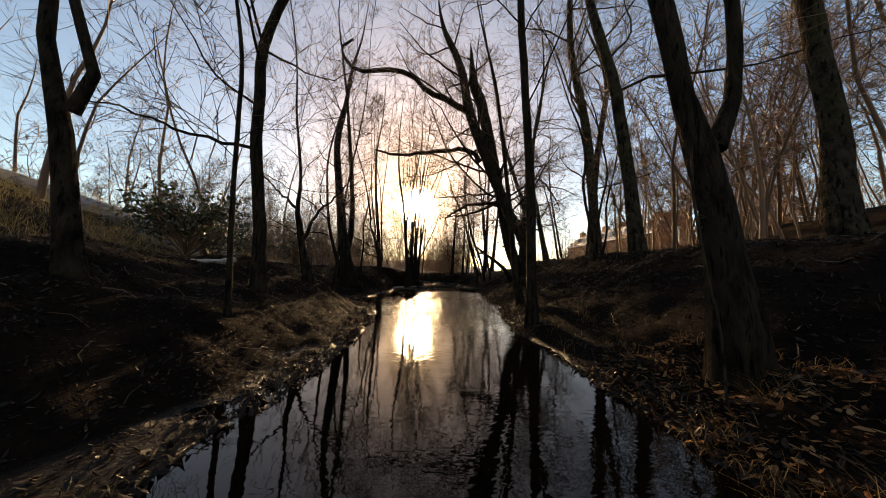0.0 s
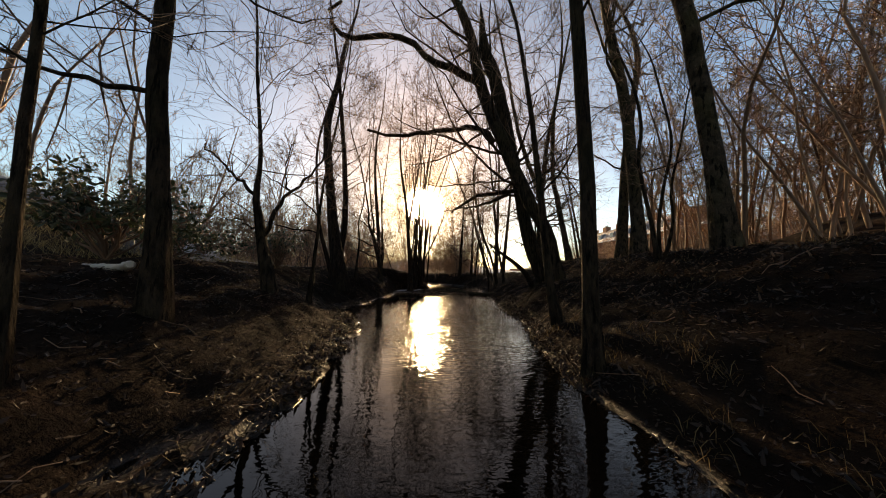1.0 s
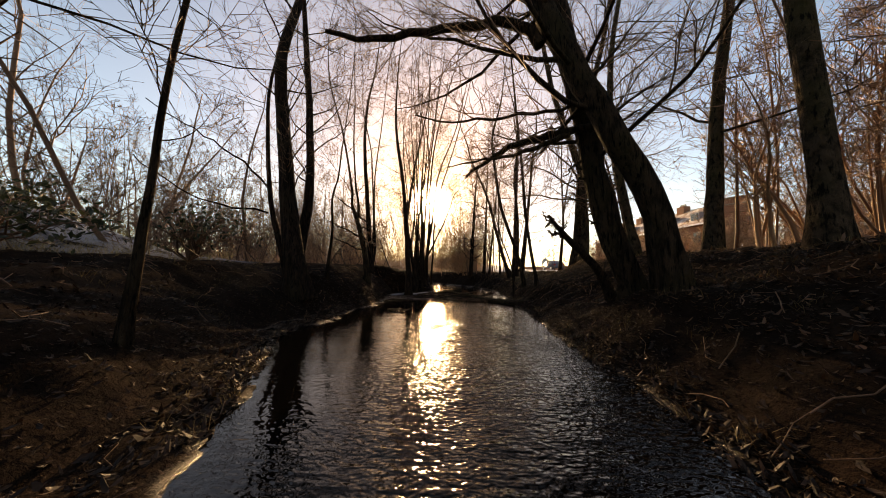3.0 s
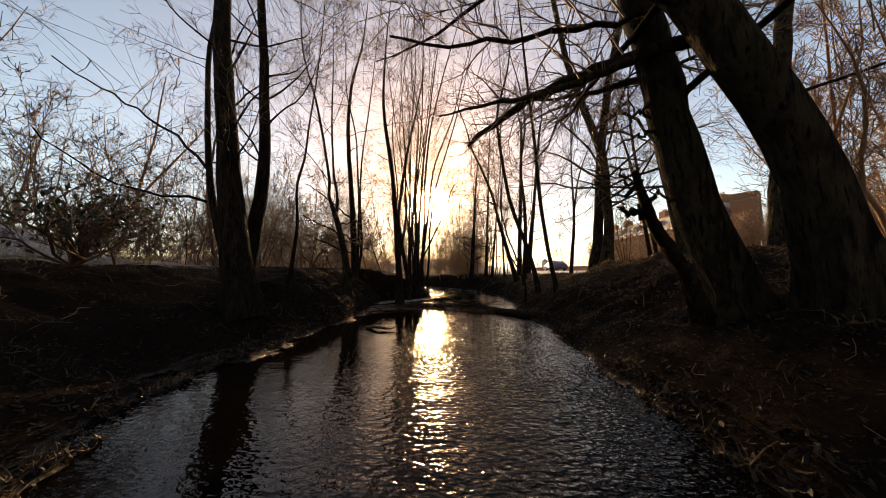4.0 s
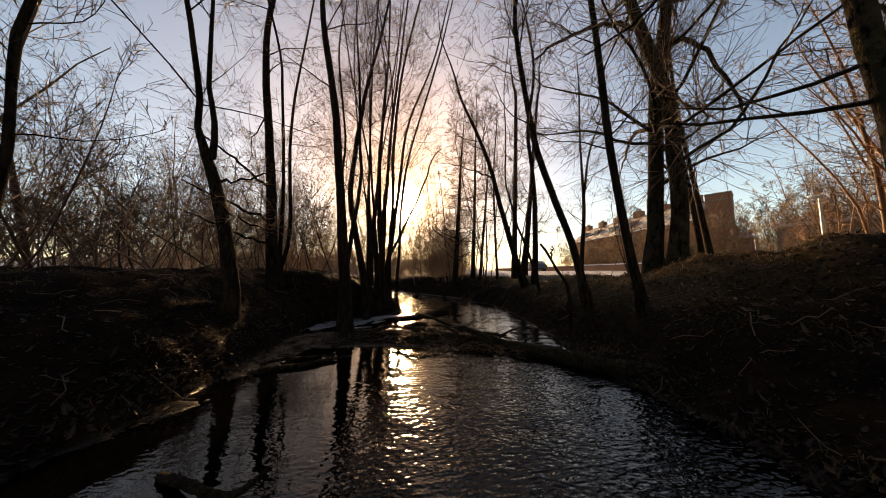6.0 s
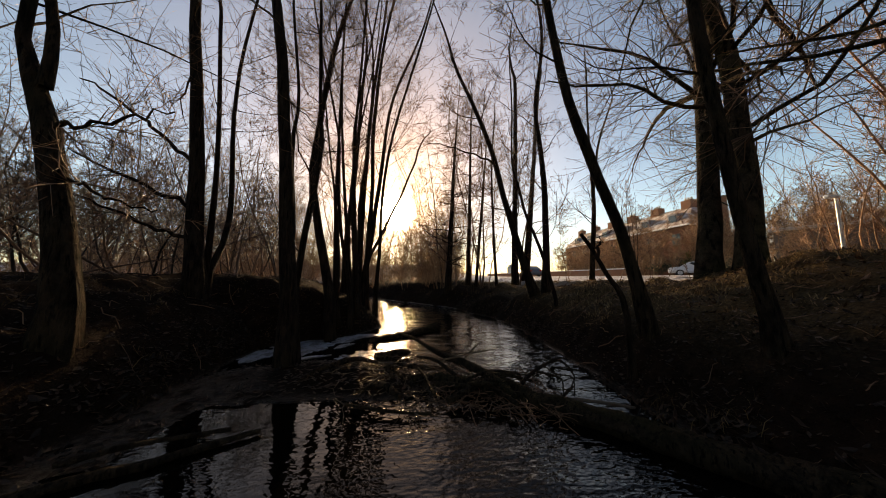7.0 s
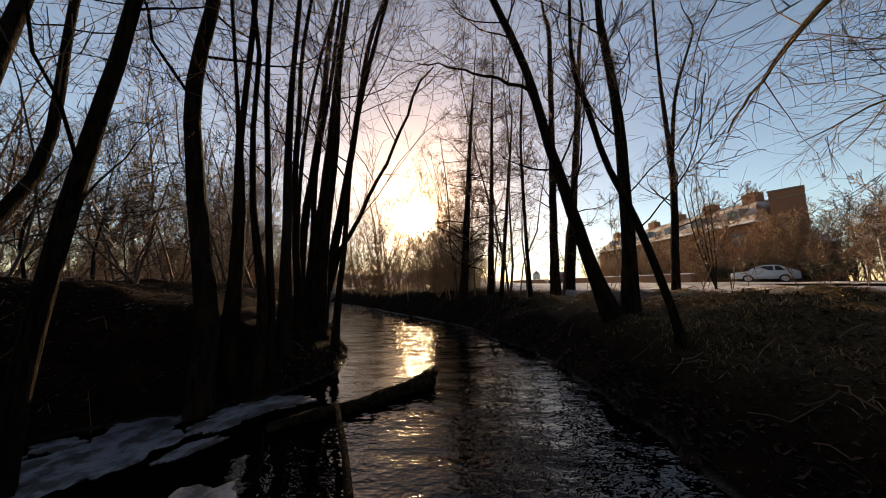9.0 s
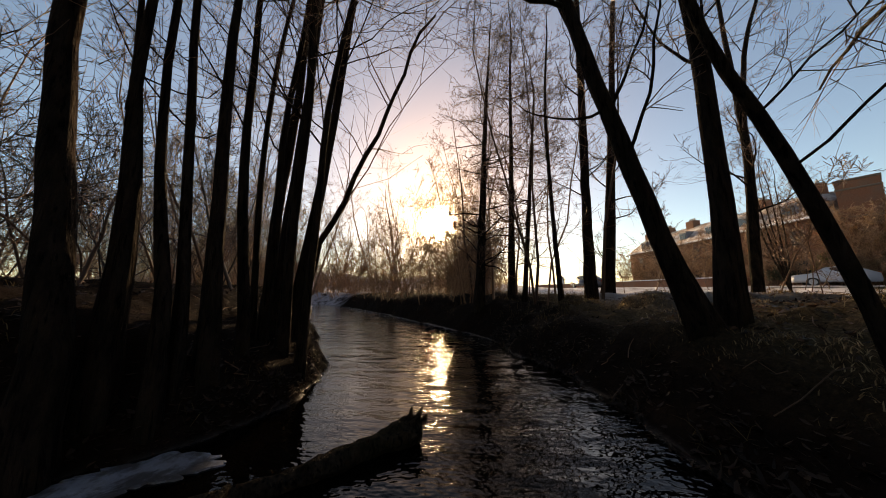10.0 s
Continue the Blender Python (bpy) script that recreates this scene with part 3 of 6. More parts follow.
tree("bare tree forking into wide curved boughs",
     [[(-2.21, 4.8, 0.48, 0.078), (-2.34, 4.8, 1.06, 0.066), (-2.42, 4.8, 1.44, 0.058), (-2.5, 4.8, 1.84, 0.042), (-2.48, 4.8, 2.25, 0.031), (-2.49, 4.8, 2.67, 0.026)]],
     limbs=[[(-2.36, 4.8, 1.32, 0.037), (-2.25, 4.8, 1.52, 0.029), (-2.2, 4.8, 1.71, 0.025), (-2.12, 4.8, 1.87, 0.022), (-1.97, 4.8, 1.97, 0.019), (-1.77, 4.8, 2.18, 0.015), (-1.57, 4.8, 2.42, 0.013), (-1.55, 4.8, 2.63, 0.011)],
            [(-2.49, 4.8, 1.8, 0.033), (-2.73, 4.8, 2.07, 0.021), (-3, 4.8, 2.33, 0.015), (-3.32, 4.8, 2.63, 0.011)],
            [(-2.03, 4.8, 1.95, 0.014), (-2.11, 4.8, 2.15, 0.01), (-2.05, 4.8, 2.48, 0.008), (-2, 4.8, 2.65, 0.007)],
            [(-2.4, 4.8, 1.36, 0.018), (-2.71, 4.8, 1.52, 0.008), (-2.96, 4.8, 1.55, 0.005)]],
     top=7.5, style="broad", material=BARK_GREY, seed=3)
tree("thin leaning sapling on the bank",
     [[(-2.05, 5.5, 0.47, 0.037), (-1.97, 5.5, 1.34, 0.024), (-1.92, 5.5, 2.09, 0.02), (-1.79, 5.5, 2.94, 0.017), (-1.7, 5.5, 3.41, 0.015)]],
     top=6.5, style="slim", material=BARK_GREY, seed=4)
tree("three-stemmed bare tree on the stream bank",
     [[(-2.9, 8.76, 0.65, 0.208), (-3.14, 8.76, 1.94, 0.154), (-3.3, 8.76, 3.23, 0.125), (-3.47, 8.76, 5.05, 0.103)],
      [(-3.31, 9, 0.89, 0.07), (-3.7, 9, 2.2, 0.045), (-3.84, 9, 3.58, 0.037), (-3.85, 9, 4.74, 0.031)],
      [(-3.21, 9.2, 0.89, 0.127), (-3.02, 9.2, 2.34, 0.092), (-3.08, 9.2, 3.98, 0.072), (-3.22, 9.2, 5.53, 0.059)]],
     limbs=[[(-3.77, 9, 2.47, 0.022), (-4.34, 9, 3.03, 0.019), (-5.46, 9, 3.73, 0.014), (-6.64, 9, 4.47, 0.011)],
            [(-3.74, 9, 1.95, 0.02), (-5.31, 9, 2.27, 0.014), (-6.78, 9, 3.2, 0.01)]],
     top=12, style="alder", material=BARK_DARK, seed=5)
tree("thin crooked sapling with a bent stem",
     [[(-2.79, 9.7, 0.92, 0.037), (-2.72, 9.7, 1.69, 0.024), (-2.75, 9.7, 2.11, 0.021), (-2.75, 9.7, 2.49, 0.022), (-2.63, 9.7, 2.94, 0.018), (-2.58, 9.7, 3.53, 0.015)]],
     top=7, style="slim", material=BARK_GREY, seed=6)
tree("dark tree with its trunk forked like a wishbone",
     [[(-2.41, 11.2, 0.79, 0.089), (-2.49, 11.2, 1.3, 0.075), (-2.64, 11.2, 1.89, 0.063), (-2.75, 11.2, 2.24, 0.057), (-2.9, 11.2, 2.6, 0.035), (-2.91, 11.2, 2.95, 0.036), (-2.93, 11.2, 3.21, 0.033)],
      [(-2.71, 11.2, 2.27, 0.039), (-2.7, 11.2, 2.61, 0.033), (-2.76, 11.2, 2.96, 0.029), (-2.81, 11.2, 3.22, 0.026)]],
     limbs=[[(-2.67, 11.2, 1.96, 0.026), (-2.49, 11.2, 1.98, 0.014), (-2.24, 11.2, 2.02, 0.011), (-2.09, 11.2, 2.06, 0.009), (-1.84, 11.2, 2.15, 0.005)],
            [(-2.61, 11.2, 1.67, 0.015), (-2.36, 11.2, 1.55, 0.01), (-2.1, 11.2, 1.43, 0.007), (-1.87, 11.2, 1.39, 0.005)]],
     top=10, style="broad", material=BARK_GREY, seed=7)
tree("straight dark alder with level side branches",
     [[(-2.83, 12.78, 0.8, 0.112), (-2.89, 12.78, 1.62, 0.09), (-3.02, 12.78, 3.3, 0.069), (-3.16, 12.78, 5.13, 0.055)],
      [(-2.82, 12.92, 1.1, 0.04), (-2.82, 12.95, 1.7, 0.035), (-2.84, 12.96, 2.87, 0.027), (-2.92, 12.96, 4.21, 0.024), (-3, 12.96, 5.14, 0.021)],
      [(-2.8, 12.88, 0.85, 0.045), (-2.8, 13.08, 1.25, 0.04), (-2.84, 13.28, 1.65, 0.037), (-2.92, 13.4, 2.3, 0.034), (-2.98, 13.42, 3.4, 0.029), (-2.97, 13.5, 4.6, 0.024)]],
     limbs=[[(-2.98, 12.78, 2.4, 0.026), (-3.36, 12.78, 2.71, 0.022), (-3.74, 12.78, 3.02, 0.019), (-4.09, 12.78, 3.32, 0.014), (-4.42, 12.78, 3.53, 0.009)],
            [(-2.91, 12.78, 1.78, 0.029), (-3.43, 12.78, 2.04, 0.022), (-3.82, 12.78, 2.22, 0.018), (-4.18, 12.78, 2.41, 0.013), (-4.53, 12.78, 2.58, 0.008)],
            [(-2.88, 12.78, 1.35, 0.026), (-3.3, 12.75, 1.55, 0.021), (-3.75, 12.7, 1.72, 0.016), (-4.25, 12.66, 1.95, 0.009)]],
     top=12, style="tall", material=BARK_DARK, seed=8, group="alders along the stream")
tree("straight dark alder at the water side",
     [[(-1.4, 12.15, 0.69, 0.086), (-1.46, 12.15, 1.39, 0.075), (-1.54, 12.15, 2.47, 0.064), (-1.65, 12.15, 3.67, 0.056)],
      [(-1.45, 12.21, 1.2, 0.045), (-1.46, 12.26, 1.45, 0.036), (-1.49, 12.31, 1.74, 0.03), (-1.56, 12.38, 2.15, 0.026), (-1.58, 12.43, 2.7, 0.022), (-1.55, 12.44, 3.2, 0.018)]],
     top=11, style="tall", material=BARK_DARK, seed=11, group="alders along the stream")
tree("leaning alder with a curved stem",
     [[(-1.55, 12.6, 0.7, 0.04), (-1.46, 12.6, 1.49, 0.037), (-1.36, 12.6, 2.11, 0.031), (-1.3, 12.6, 2.79, 0.027), (-1.34, 12.6, 3.03, 0.024)]],
     top=9, style="slim", material=BARK_DARK, seed=12, group="alders along the stream")
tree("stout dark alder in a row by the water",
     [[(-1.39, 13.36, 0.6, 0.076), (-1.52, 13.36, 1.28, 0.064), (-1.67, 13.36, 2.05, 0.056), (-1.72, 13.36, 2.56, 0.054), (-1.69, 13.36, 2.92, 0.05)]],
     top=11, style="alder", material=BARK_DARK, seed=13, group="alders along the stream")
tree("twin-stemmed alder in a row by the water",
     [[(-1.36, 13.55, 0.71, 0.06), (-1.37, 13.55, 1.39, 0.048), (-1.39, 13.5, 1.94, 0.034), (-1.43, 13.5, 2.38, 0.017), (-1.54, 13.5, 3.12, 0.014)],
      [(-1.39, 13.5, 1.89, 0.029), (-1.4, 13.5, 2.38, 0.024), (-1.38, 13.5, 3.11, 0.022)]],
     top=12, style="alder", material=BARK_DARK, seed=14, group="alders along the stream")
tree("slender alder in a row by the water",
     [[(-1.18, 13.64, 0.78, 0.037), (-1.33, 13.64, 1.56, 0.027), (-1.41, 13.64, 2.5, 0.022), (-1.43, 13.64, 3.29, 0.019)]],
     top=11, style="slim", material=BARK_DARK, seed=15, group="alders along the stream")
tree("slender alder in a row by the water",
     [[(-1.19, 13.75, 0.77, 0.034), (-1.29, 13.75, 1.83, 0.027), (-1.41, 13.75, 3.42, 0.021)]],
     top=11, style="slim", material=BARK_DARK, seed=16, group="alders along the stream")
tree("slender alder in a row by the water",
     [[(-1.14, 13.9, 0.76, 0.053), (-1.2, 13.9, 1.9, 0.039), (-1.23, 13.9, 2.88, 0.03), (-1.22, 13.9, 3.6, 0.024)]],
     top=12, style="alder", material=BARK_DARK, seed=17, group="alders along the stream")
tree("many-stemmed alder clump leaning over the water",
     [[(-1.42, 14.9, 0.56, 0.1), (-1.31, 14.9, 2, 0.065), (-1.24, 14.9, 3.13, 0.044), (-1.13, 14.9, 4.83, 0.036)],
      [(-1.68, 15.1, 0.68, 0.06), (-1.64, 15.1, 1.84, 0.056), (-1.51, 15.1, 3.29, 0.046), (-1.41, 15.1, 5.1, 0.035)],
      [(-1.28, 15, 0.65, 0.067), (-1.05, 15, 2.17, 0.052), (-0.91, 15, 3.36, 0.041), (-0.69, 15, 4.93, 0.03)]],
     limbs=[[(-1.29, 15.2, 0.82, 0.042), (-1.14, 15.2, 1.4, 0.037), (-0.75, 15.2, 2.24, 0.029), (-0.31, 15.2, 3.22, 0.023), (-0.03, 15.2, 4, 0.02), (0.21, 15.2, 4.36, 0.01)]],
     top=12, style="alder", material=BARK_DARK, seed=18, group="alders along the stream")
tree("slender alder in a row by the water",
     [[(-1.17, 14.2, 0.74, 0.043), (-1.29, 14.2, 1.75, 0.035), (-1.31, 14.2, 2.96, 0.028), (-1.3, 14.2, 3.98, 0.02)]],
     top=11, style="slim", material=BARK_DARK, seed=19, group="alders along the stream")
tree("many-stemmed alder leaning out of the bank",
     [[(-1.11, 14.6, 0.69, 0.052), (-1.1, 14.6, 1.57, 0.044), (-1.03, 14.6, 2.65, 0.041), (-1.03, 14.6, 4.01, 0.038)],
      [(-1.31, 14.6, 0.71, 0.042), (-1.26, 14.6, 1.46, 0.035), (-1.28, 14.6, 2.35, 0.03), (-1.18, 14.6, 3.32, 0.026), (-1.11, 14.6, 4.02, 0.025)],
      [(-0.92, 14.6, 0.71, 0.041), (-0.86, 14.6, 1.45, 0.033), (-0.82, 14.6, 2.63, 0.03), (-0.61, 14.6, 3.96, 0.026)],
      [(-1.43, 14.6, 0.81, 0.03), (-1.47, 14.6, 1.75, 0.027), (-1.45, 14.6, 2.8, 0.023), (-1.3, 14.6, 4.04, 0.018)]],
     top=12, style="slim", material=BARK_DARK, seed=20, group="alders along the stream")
tree("big forked tree on the leaf-covered stream bank",
     [[(1.82, 1.45, 0.29, 0.107), (1.77, 1.45, 1.04, 0.081), (1.68, 1.45, 1.47, 0.075), (1.62, 1.45, 1.71, 0.056), (1.56, 1.45, 2.06, 0.055), (1.51, 1.45, 2.43, 0.059)],
      [(1.77, 1.45, 1.49, 0.051), (1.88, 1.45, 1.75, 0.04), (1.93, 1.45, 2.07, 0.035), (1.94, 1.45, 2.44, 0.034)]],
     top=10, style="broad", material=BARK_GREY, seed=21)
tree("massive old tree on top of the bank",
     [[(5.28, 3.29, 1.29, 0.151), (5.31, 3.29, 2.52, 0.124), (5.23, 3.29, 3.46, 0.116), (5.15, 3.29, 4.53, 0.111)]],
     top=13, style="broad", material=BARK_SMOOTH, seed=22)
tree("tall smooth-barked tree on the bank",
     [[(3.51, 4.44, 1.14, 0.12), (3.42, 4.44, 2.1, 0.101), (3.31, 4.44, 3.34, 0.095), (3.17, 4.44, 4.34, 0.089)]],
     top=13, style="broad", material=BARK_SMOOTH, seed=23)
tree("slim straight alder at the water edge",
     [[(1.33, 3.38, 0.51, 0.072), (1.33, 3.38, 0.94, 0.06), (1.34, 3.38, 1.43, 0.061), (1.33, 3.38, 1.94, 0.057), (1.32, 3.38, 2.49, 0.055)]],
     top=11, style="slim", material=BARK_GREY, seed=24, group="alders along the stream")
crooked_sapling = tree("crooked many-stemmed sapling on the bank",
     [[(3.05, 4.9, 1.02, 0.038), (2.99, 4.9, 1.37, 0.03), (2.95, 4.9, 1.69, 0.026), (2.88, 4.9, 2.09, 0.024), (2.85, 4.9, 2.49, 0.024), (2.91, 4.9, 2.9, 0.022), (2.84, 4.9, 3.47, 0.018)],
      [(3.06, 4.9, 1.02, 0.029), (3.07, 4.9, 1.5, 0.023), (3.18, 4.9, 2.08, 0.019), (3.32, 4.9, 2.69, 0.016), (3.2, 4.9, 3.46, 0.013)],
      [(3.08, 4.9, 1.02, 0.025), (3.26, 4.9, 1.5, 0.018), (3.27, 4.9, 2.02, 0.016), (3.45, 4.9, 2.69, 0.012)]],
     top=5.5, style="slim", material=BARK_GREY, seed=25)
tree("slim leaning alder at the water edge",
     [[(1.59, 4.59, 0.03, 0.07), (1.47, 4.59, 0.64, 0.05), (1.38, 4.59, 1.68, 0.045), (1.31, 4.59, 2.53, 0.035), (1.26, 4.59, 3.03, 0.032)]],
     top=10, style="slim", material=BARK_GREY, seed=26, group="alders along the stream")
tree("straight tall tree up the bank",
     [[(5.82, 10.1, 1.25, 0.159), (6.08, 10.1, 4.17, 0.129), (6.43, 10.1, 6.48, 0.107), (6.73, 10.1, 8.09, 0.096)]],
     top=14, style="broad", material=BARK_SMOOTH, seed=27)
tree("tall thick beech on the bank",
     [[(4.25, 7.02, 1.12, 0.153), (4.26, 7.02, 1.99, 0.126), (4.21, 7.02, 3.23, 0.119), (4.11, 7.02, 4.81, 0.112)]],
     top=14, style="broad", material=BARK_SMOOTH, seed=28)
tree("old oak leaning over the stream with crooked boughs",
     [[(2.45, 6.9, 0.7, 0.176), (2.39, 6.9, 1.18, 0.151), (2.31, 6.9, 1.59, 0.14), (2.12, 6.9, 1.99, 0.133), (1.89, 6.9, 2.4, 0.136), (1.16, 7.3, 4.61, 0.146), (0.9, 7.3, 5.47, 0.135), (0.68, 7.3, 6.65, 0.112), (0.31, 7.3, 7.56, 0.089)]],
     limbs=[[(0.9, 7.3, 5.4, 0.094), (-0.17, 7.3, 5.92, 0.077), (-0.87, 7.3, 6.5, 0.071), (-1.72, 7.3, 6.62, 0.063), (-2.42, 7.3, 6.63, 0.056), (-2.88, 7.3, 7.25, 0.044), (-2.6, 7.3, 7.63, 0.033)],
            [(1.21, 7.3, 3.88, 0.082), (0.85, 7.3, 4.22, 0.065), (-0.29, 7.3, 4.13, 0.053), (-1.1, 7.3, 4.07, 0.041), (-1.78, 7.3, 4.21, 0.029)],
            [(1.56, 7.3, 2.62, 0.042), (1.04, 7.3, 2.4, 0.03), (0.45, 7.3, 2.3, 0.016), (-0.05, 7.35, 2.2, 0.006)],
            [(1.91, 7.1, 2.61, 0.055), (1.58, 7.4, 2.7, 0.054), (1.27, 7.7, 2.78, 0.055), (0.88, 8.1, 2.78, 0.048), (0.23, 8.4, 2.45, 0.02)],
            [(1.8, 7.3, 3.06, 0.026), (1.33, 7.3, 2.95, 0.023), (0.7, 7.3, 2.89, 0.02), (0.06, 7.3, 2.82, 0.014), (-0.49, 7.3, 2.9, 0.009)]],
     top=9.5, style="broad", material=BARK_GREY, seed=29)
tree("thick knobbly tree leaning over the stream",
     [[(2.37, 7.45, 0.73, 0.166), (2.22, 7.45, 1.1, 0.166), (2.11, 7.45, 1.43, 0.158), (2.03, 7.45, 1.78, 0.155), (1.95, 7.45, 2.14, 0.142), (1.9, 7.45, 2.56, 0.143), (1.82, 7.45, 2.94, 0.137), (1.35, 7.6, 5.63, 0.163), (1.08, 7.6, 6.39, 0.146)]],
     limbs=[[(1.99, 7.45, 1.46, 0.03), (1.88, 7.45, 1.51, 0.012), (1.8, 7.45, 1.55, 0.008), (1.72, 7.45, 1.59, 0.005)],
            [(2, 7.45, 2.12, 0.05), (1.83, 7.45, 2.2, 0.022), (1.7, 7.45, 2.26, 0.009), (1.6, 7.45, 2.38, 0.004)],
            [(1.93, 7.45, 2.4, 0.036), (1.79, 7.45, 2.33, 0.015), (1.66, 7.45, 2.25, 0.013), (1.59, 7.45, 2.15, 0.01), (1.5, 7.45, 2.16, 0.007)],
            [(1.95, 7.45, 2.08, 0.044), (1.77, 7.45, 2.08, 0.013), (1.64, 7.45, 2.03, 0.01), (1.51, 7.45, 1.98, 0.006)]],
     top=8, style="broad", material=BARK_GREY, seed=30)
tree("thick leaning beech on the bank",
     [[(4.12, 10, 1.13, 0.118), (4.02, 10, 1.81, 0.096), (3.86, 10, 2.65, 0.084), (3.77, 10, 3.32, 0.08), (3.65, 10, 4.02, 0.072)]],
     top=12, style="beech", material=BARK_SMOOTH, seed=31)
tree("massive twin-trunked beech beside the stream",
     [[(3.81, 12.5, 0.87, 0.143), (3.92, 12.5, 1.77, 0.123), (4.04, 12.5, 3.19, 0.115), (4.15, 12.5, 4.36, 0.109)],
      [(3.89, 12.1, 0.89, 0.146), (4, 12.1, 1.94, 0.113), (3.98, 12.1, 2.87, 0.107), (3.93, 12.1, 3.87, 0.099)]],
     limbs=[[(4.29, 12.4, 5.04, 0.052), (4.71, 12.4, 5.23, 0.043), (5.1, 12.4, 4.93, 0.038), (5.46, 12.4, 4.4, 0.03), (5.75, 12.4, 3.76, 0.019)],
            [(3.79, 12.4, 5.39, 0.047), (3.21, 12.4, 5.49, 0.037), (2.51, 12.4, 5.23, 0.03), (1.81, 12.4, 4.74, 0.018)],
            [(4.1, 12.6, 3.6, 0.05), (4.7, 13.8, 4.1, 0.04), (5.6, 15.2, 4.3, 0.03), (6.6, 16.8, 4.2, 0.015)],
            [(4.1, 12.5, 4.6, 0.05), (5.2, 13.4, 5.2, 0.04), (6.8, 14.6, 5.5, 0.03), (8.4, 15.6, 5.3, 0.012)],
            [(4, 12.4, 2.9, 0.04), (5, 13.4, 3.2, 0.03), (6.4, 14.4, 3.3, 0.02), (7.6, 15.4, 3.1, 0.01)]],
     top=14, style="beech", material=BARK_SMOOTH, seed=32)
tree("pair of thin leaning stems",
     [[(6.5, 13.9, 1.02, 0.067), (6.26, 13.9, 2.7, 0.05), (5.97, 13.9, 4.62, 0.042), (5.87, 13.9, 6.17, 0.034)],
      [(6.29, 13.9, 1.02, 0.063), (6.06, 13.9, 2.99, 0.046), (5.86, 13.9, 4.17, 0.038), (5.52, 13.9, 5.54, 0.024)]],
     top=9, style="slim", material=BARK_GREY, seed=33)
tree("thin leaning alder by the water",
     [[(2.1, 10.7, 0.62, 0.046), (1.96, 10.7, 1.44, 0.039), (1.85, 10.7, 2.36, 0.038), (1.79, 10.7, 3.41, 0.033), (1.7, 10.7, 4.43, 0.03)]],
     top=9, style="slim", material=BARK_GREY, seed=34, group="alders along the stream")
tree("slender tree with an S-shaped leaning stem",
     [[(2.02, 11.5, 0.44, 0.064), (1.88, 11.5, 1.05, 0.048), (1.66, 11.5, 1.74, 0.046), (1.45, 11.5, 2.34, 0.044), (1.34, 11.5, 2.8, 0.041), (1.25, 11.5, 3.4, 0.037), (1.21, 11.5, 3.65, 0.038)]],
     top=8, style="slim", material=BARK_GREY, seed=35)
tree("broken dead stump stem leaning over the water",
     [[(1.64, 11.3, 0.65, 0.024), (1.5, 11.3, 0.92, 0.018), (1.38, 11.3, 1.14, 0.017), (1.3, 11.3, 1.25, 0.015)]],
     limbs=[[(1.42, 11.3, 1.06, 0.012), (1.44, 11.28, 1.14, 0.008), (1.43, 11.27, 1.2, 0.005)]],
     top=0, style="bare", material=BARK_DARK, seed=36)
tree("dead broken snag leaning on the bank",
     [[(2.2, 7.55, 0.54, 0.066), (1.97, 7.4, 0.77, 0.058), (1.69, 7.2, 1, 0.048), (1.39, 6.95, 1.18, 0.037), (1.16, 6.7, 1.3, 0.024), (1.02, 6.55, 1.39, 0.014)]],
     limbs=[[(1.3, 6.85, 1.23, 0.024), (1.21, 6.85, 1.24, 0.019), (1.14, 6.85, 1.25, 0.012), (1.09, 6.85, 1.28, 0.006)],
            [(1.1, 6.62, 1.32, 0.014), (1.05, 6.62, 1.35, 0.01), (1.01, 6.62, 1.41, 0.006), (0.99, 6.62, 1.45, 0.004)],
            [(1.2, 6.75, 1.28, 0.012), (1.26, 6.75, 1.33, 0.006), (1.29, 6.75, 1.38, 0.004)]],
     top=0, style="bare", material=BARK_DARK, seed=37)
tree("thin pale sapling beside the forked trunk",
     [[(1.57, 1.3, 0.45, 0.006), (1.53, 1.3, 0.72, 0.006), (1.5, 1.3, 0.94, 0.007), (1.48, 1.3, 1.19, 0.006), (1.49, 1.3, 1.46, 0.005)]],
     limbs=[[(1.5, 1.3, 0.98, 0.004), (1.54, 1.3, 1.1, 0.003), (1.56, 1.3, 1.24, 0.002)]],
     top=0, style="bare", material=BARK_SMOOTH, seed=38)
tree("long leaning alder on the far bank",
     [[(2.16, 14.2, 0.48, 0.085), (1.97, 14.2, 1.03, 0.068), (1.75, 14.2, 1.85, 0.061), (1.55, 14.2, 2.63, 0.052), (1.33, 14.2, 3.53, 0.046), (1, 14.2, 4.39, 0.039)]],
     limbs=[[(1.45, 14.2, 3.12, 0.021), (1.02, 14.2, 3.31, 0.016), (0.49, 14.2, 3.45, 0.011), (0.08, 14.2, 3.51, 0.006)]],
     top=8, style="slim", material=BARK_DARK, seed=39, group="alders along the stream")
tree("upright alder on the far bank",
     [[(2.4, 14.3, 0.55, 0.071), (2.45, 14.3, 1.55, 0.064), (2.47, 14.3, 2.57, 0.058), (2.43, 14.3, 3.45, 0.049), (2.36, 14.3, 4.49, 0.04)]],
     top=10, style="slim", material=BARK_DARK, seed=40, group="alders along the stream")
tree("thin tree leaning far across the bank",
     [[(2.12, 13.4, 0.62, 0.026), (2, 13.4, 1.06, 0.026), (1.84, 13.4, 1.54, 0.026), (1.69, 13.4, 1.92, 0.022), (1.59, 13.4, 2.37, 0.021), (1.49, 13.4, 2.8, 0.016)]],
     top=6.5, style="slim", material=BARK_DARK, seed=41)
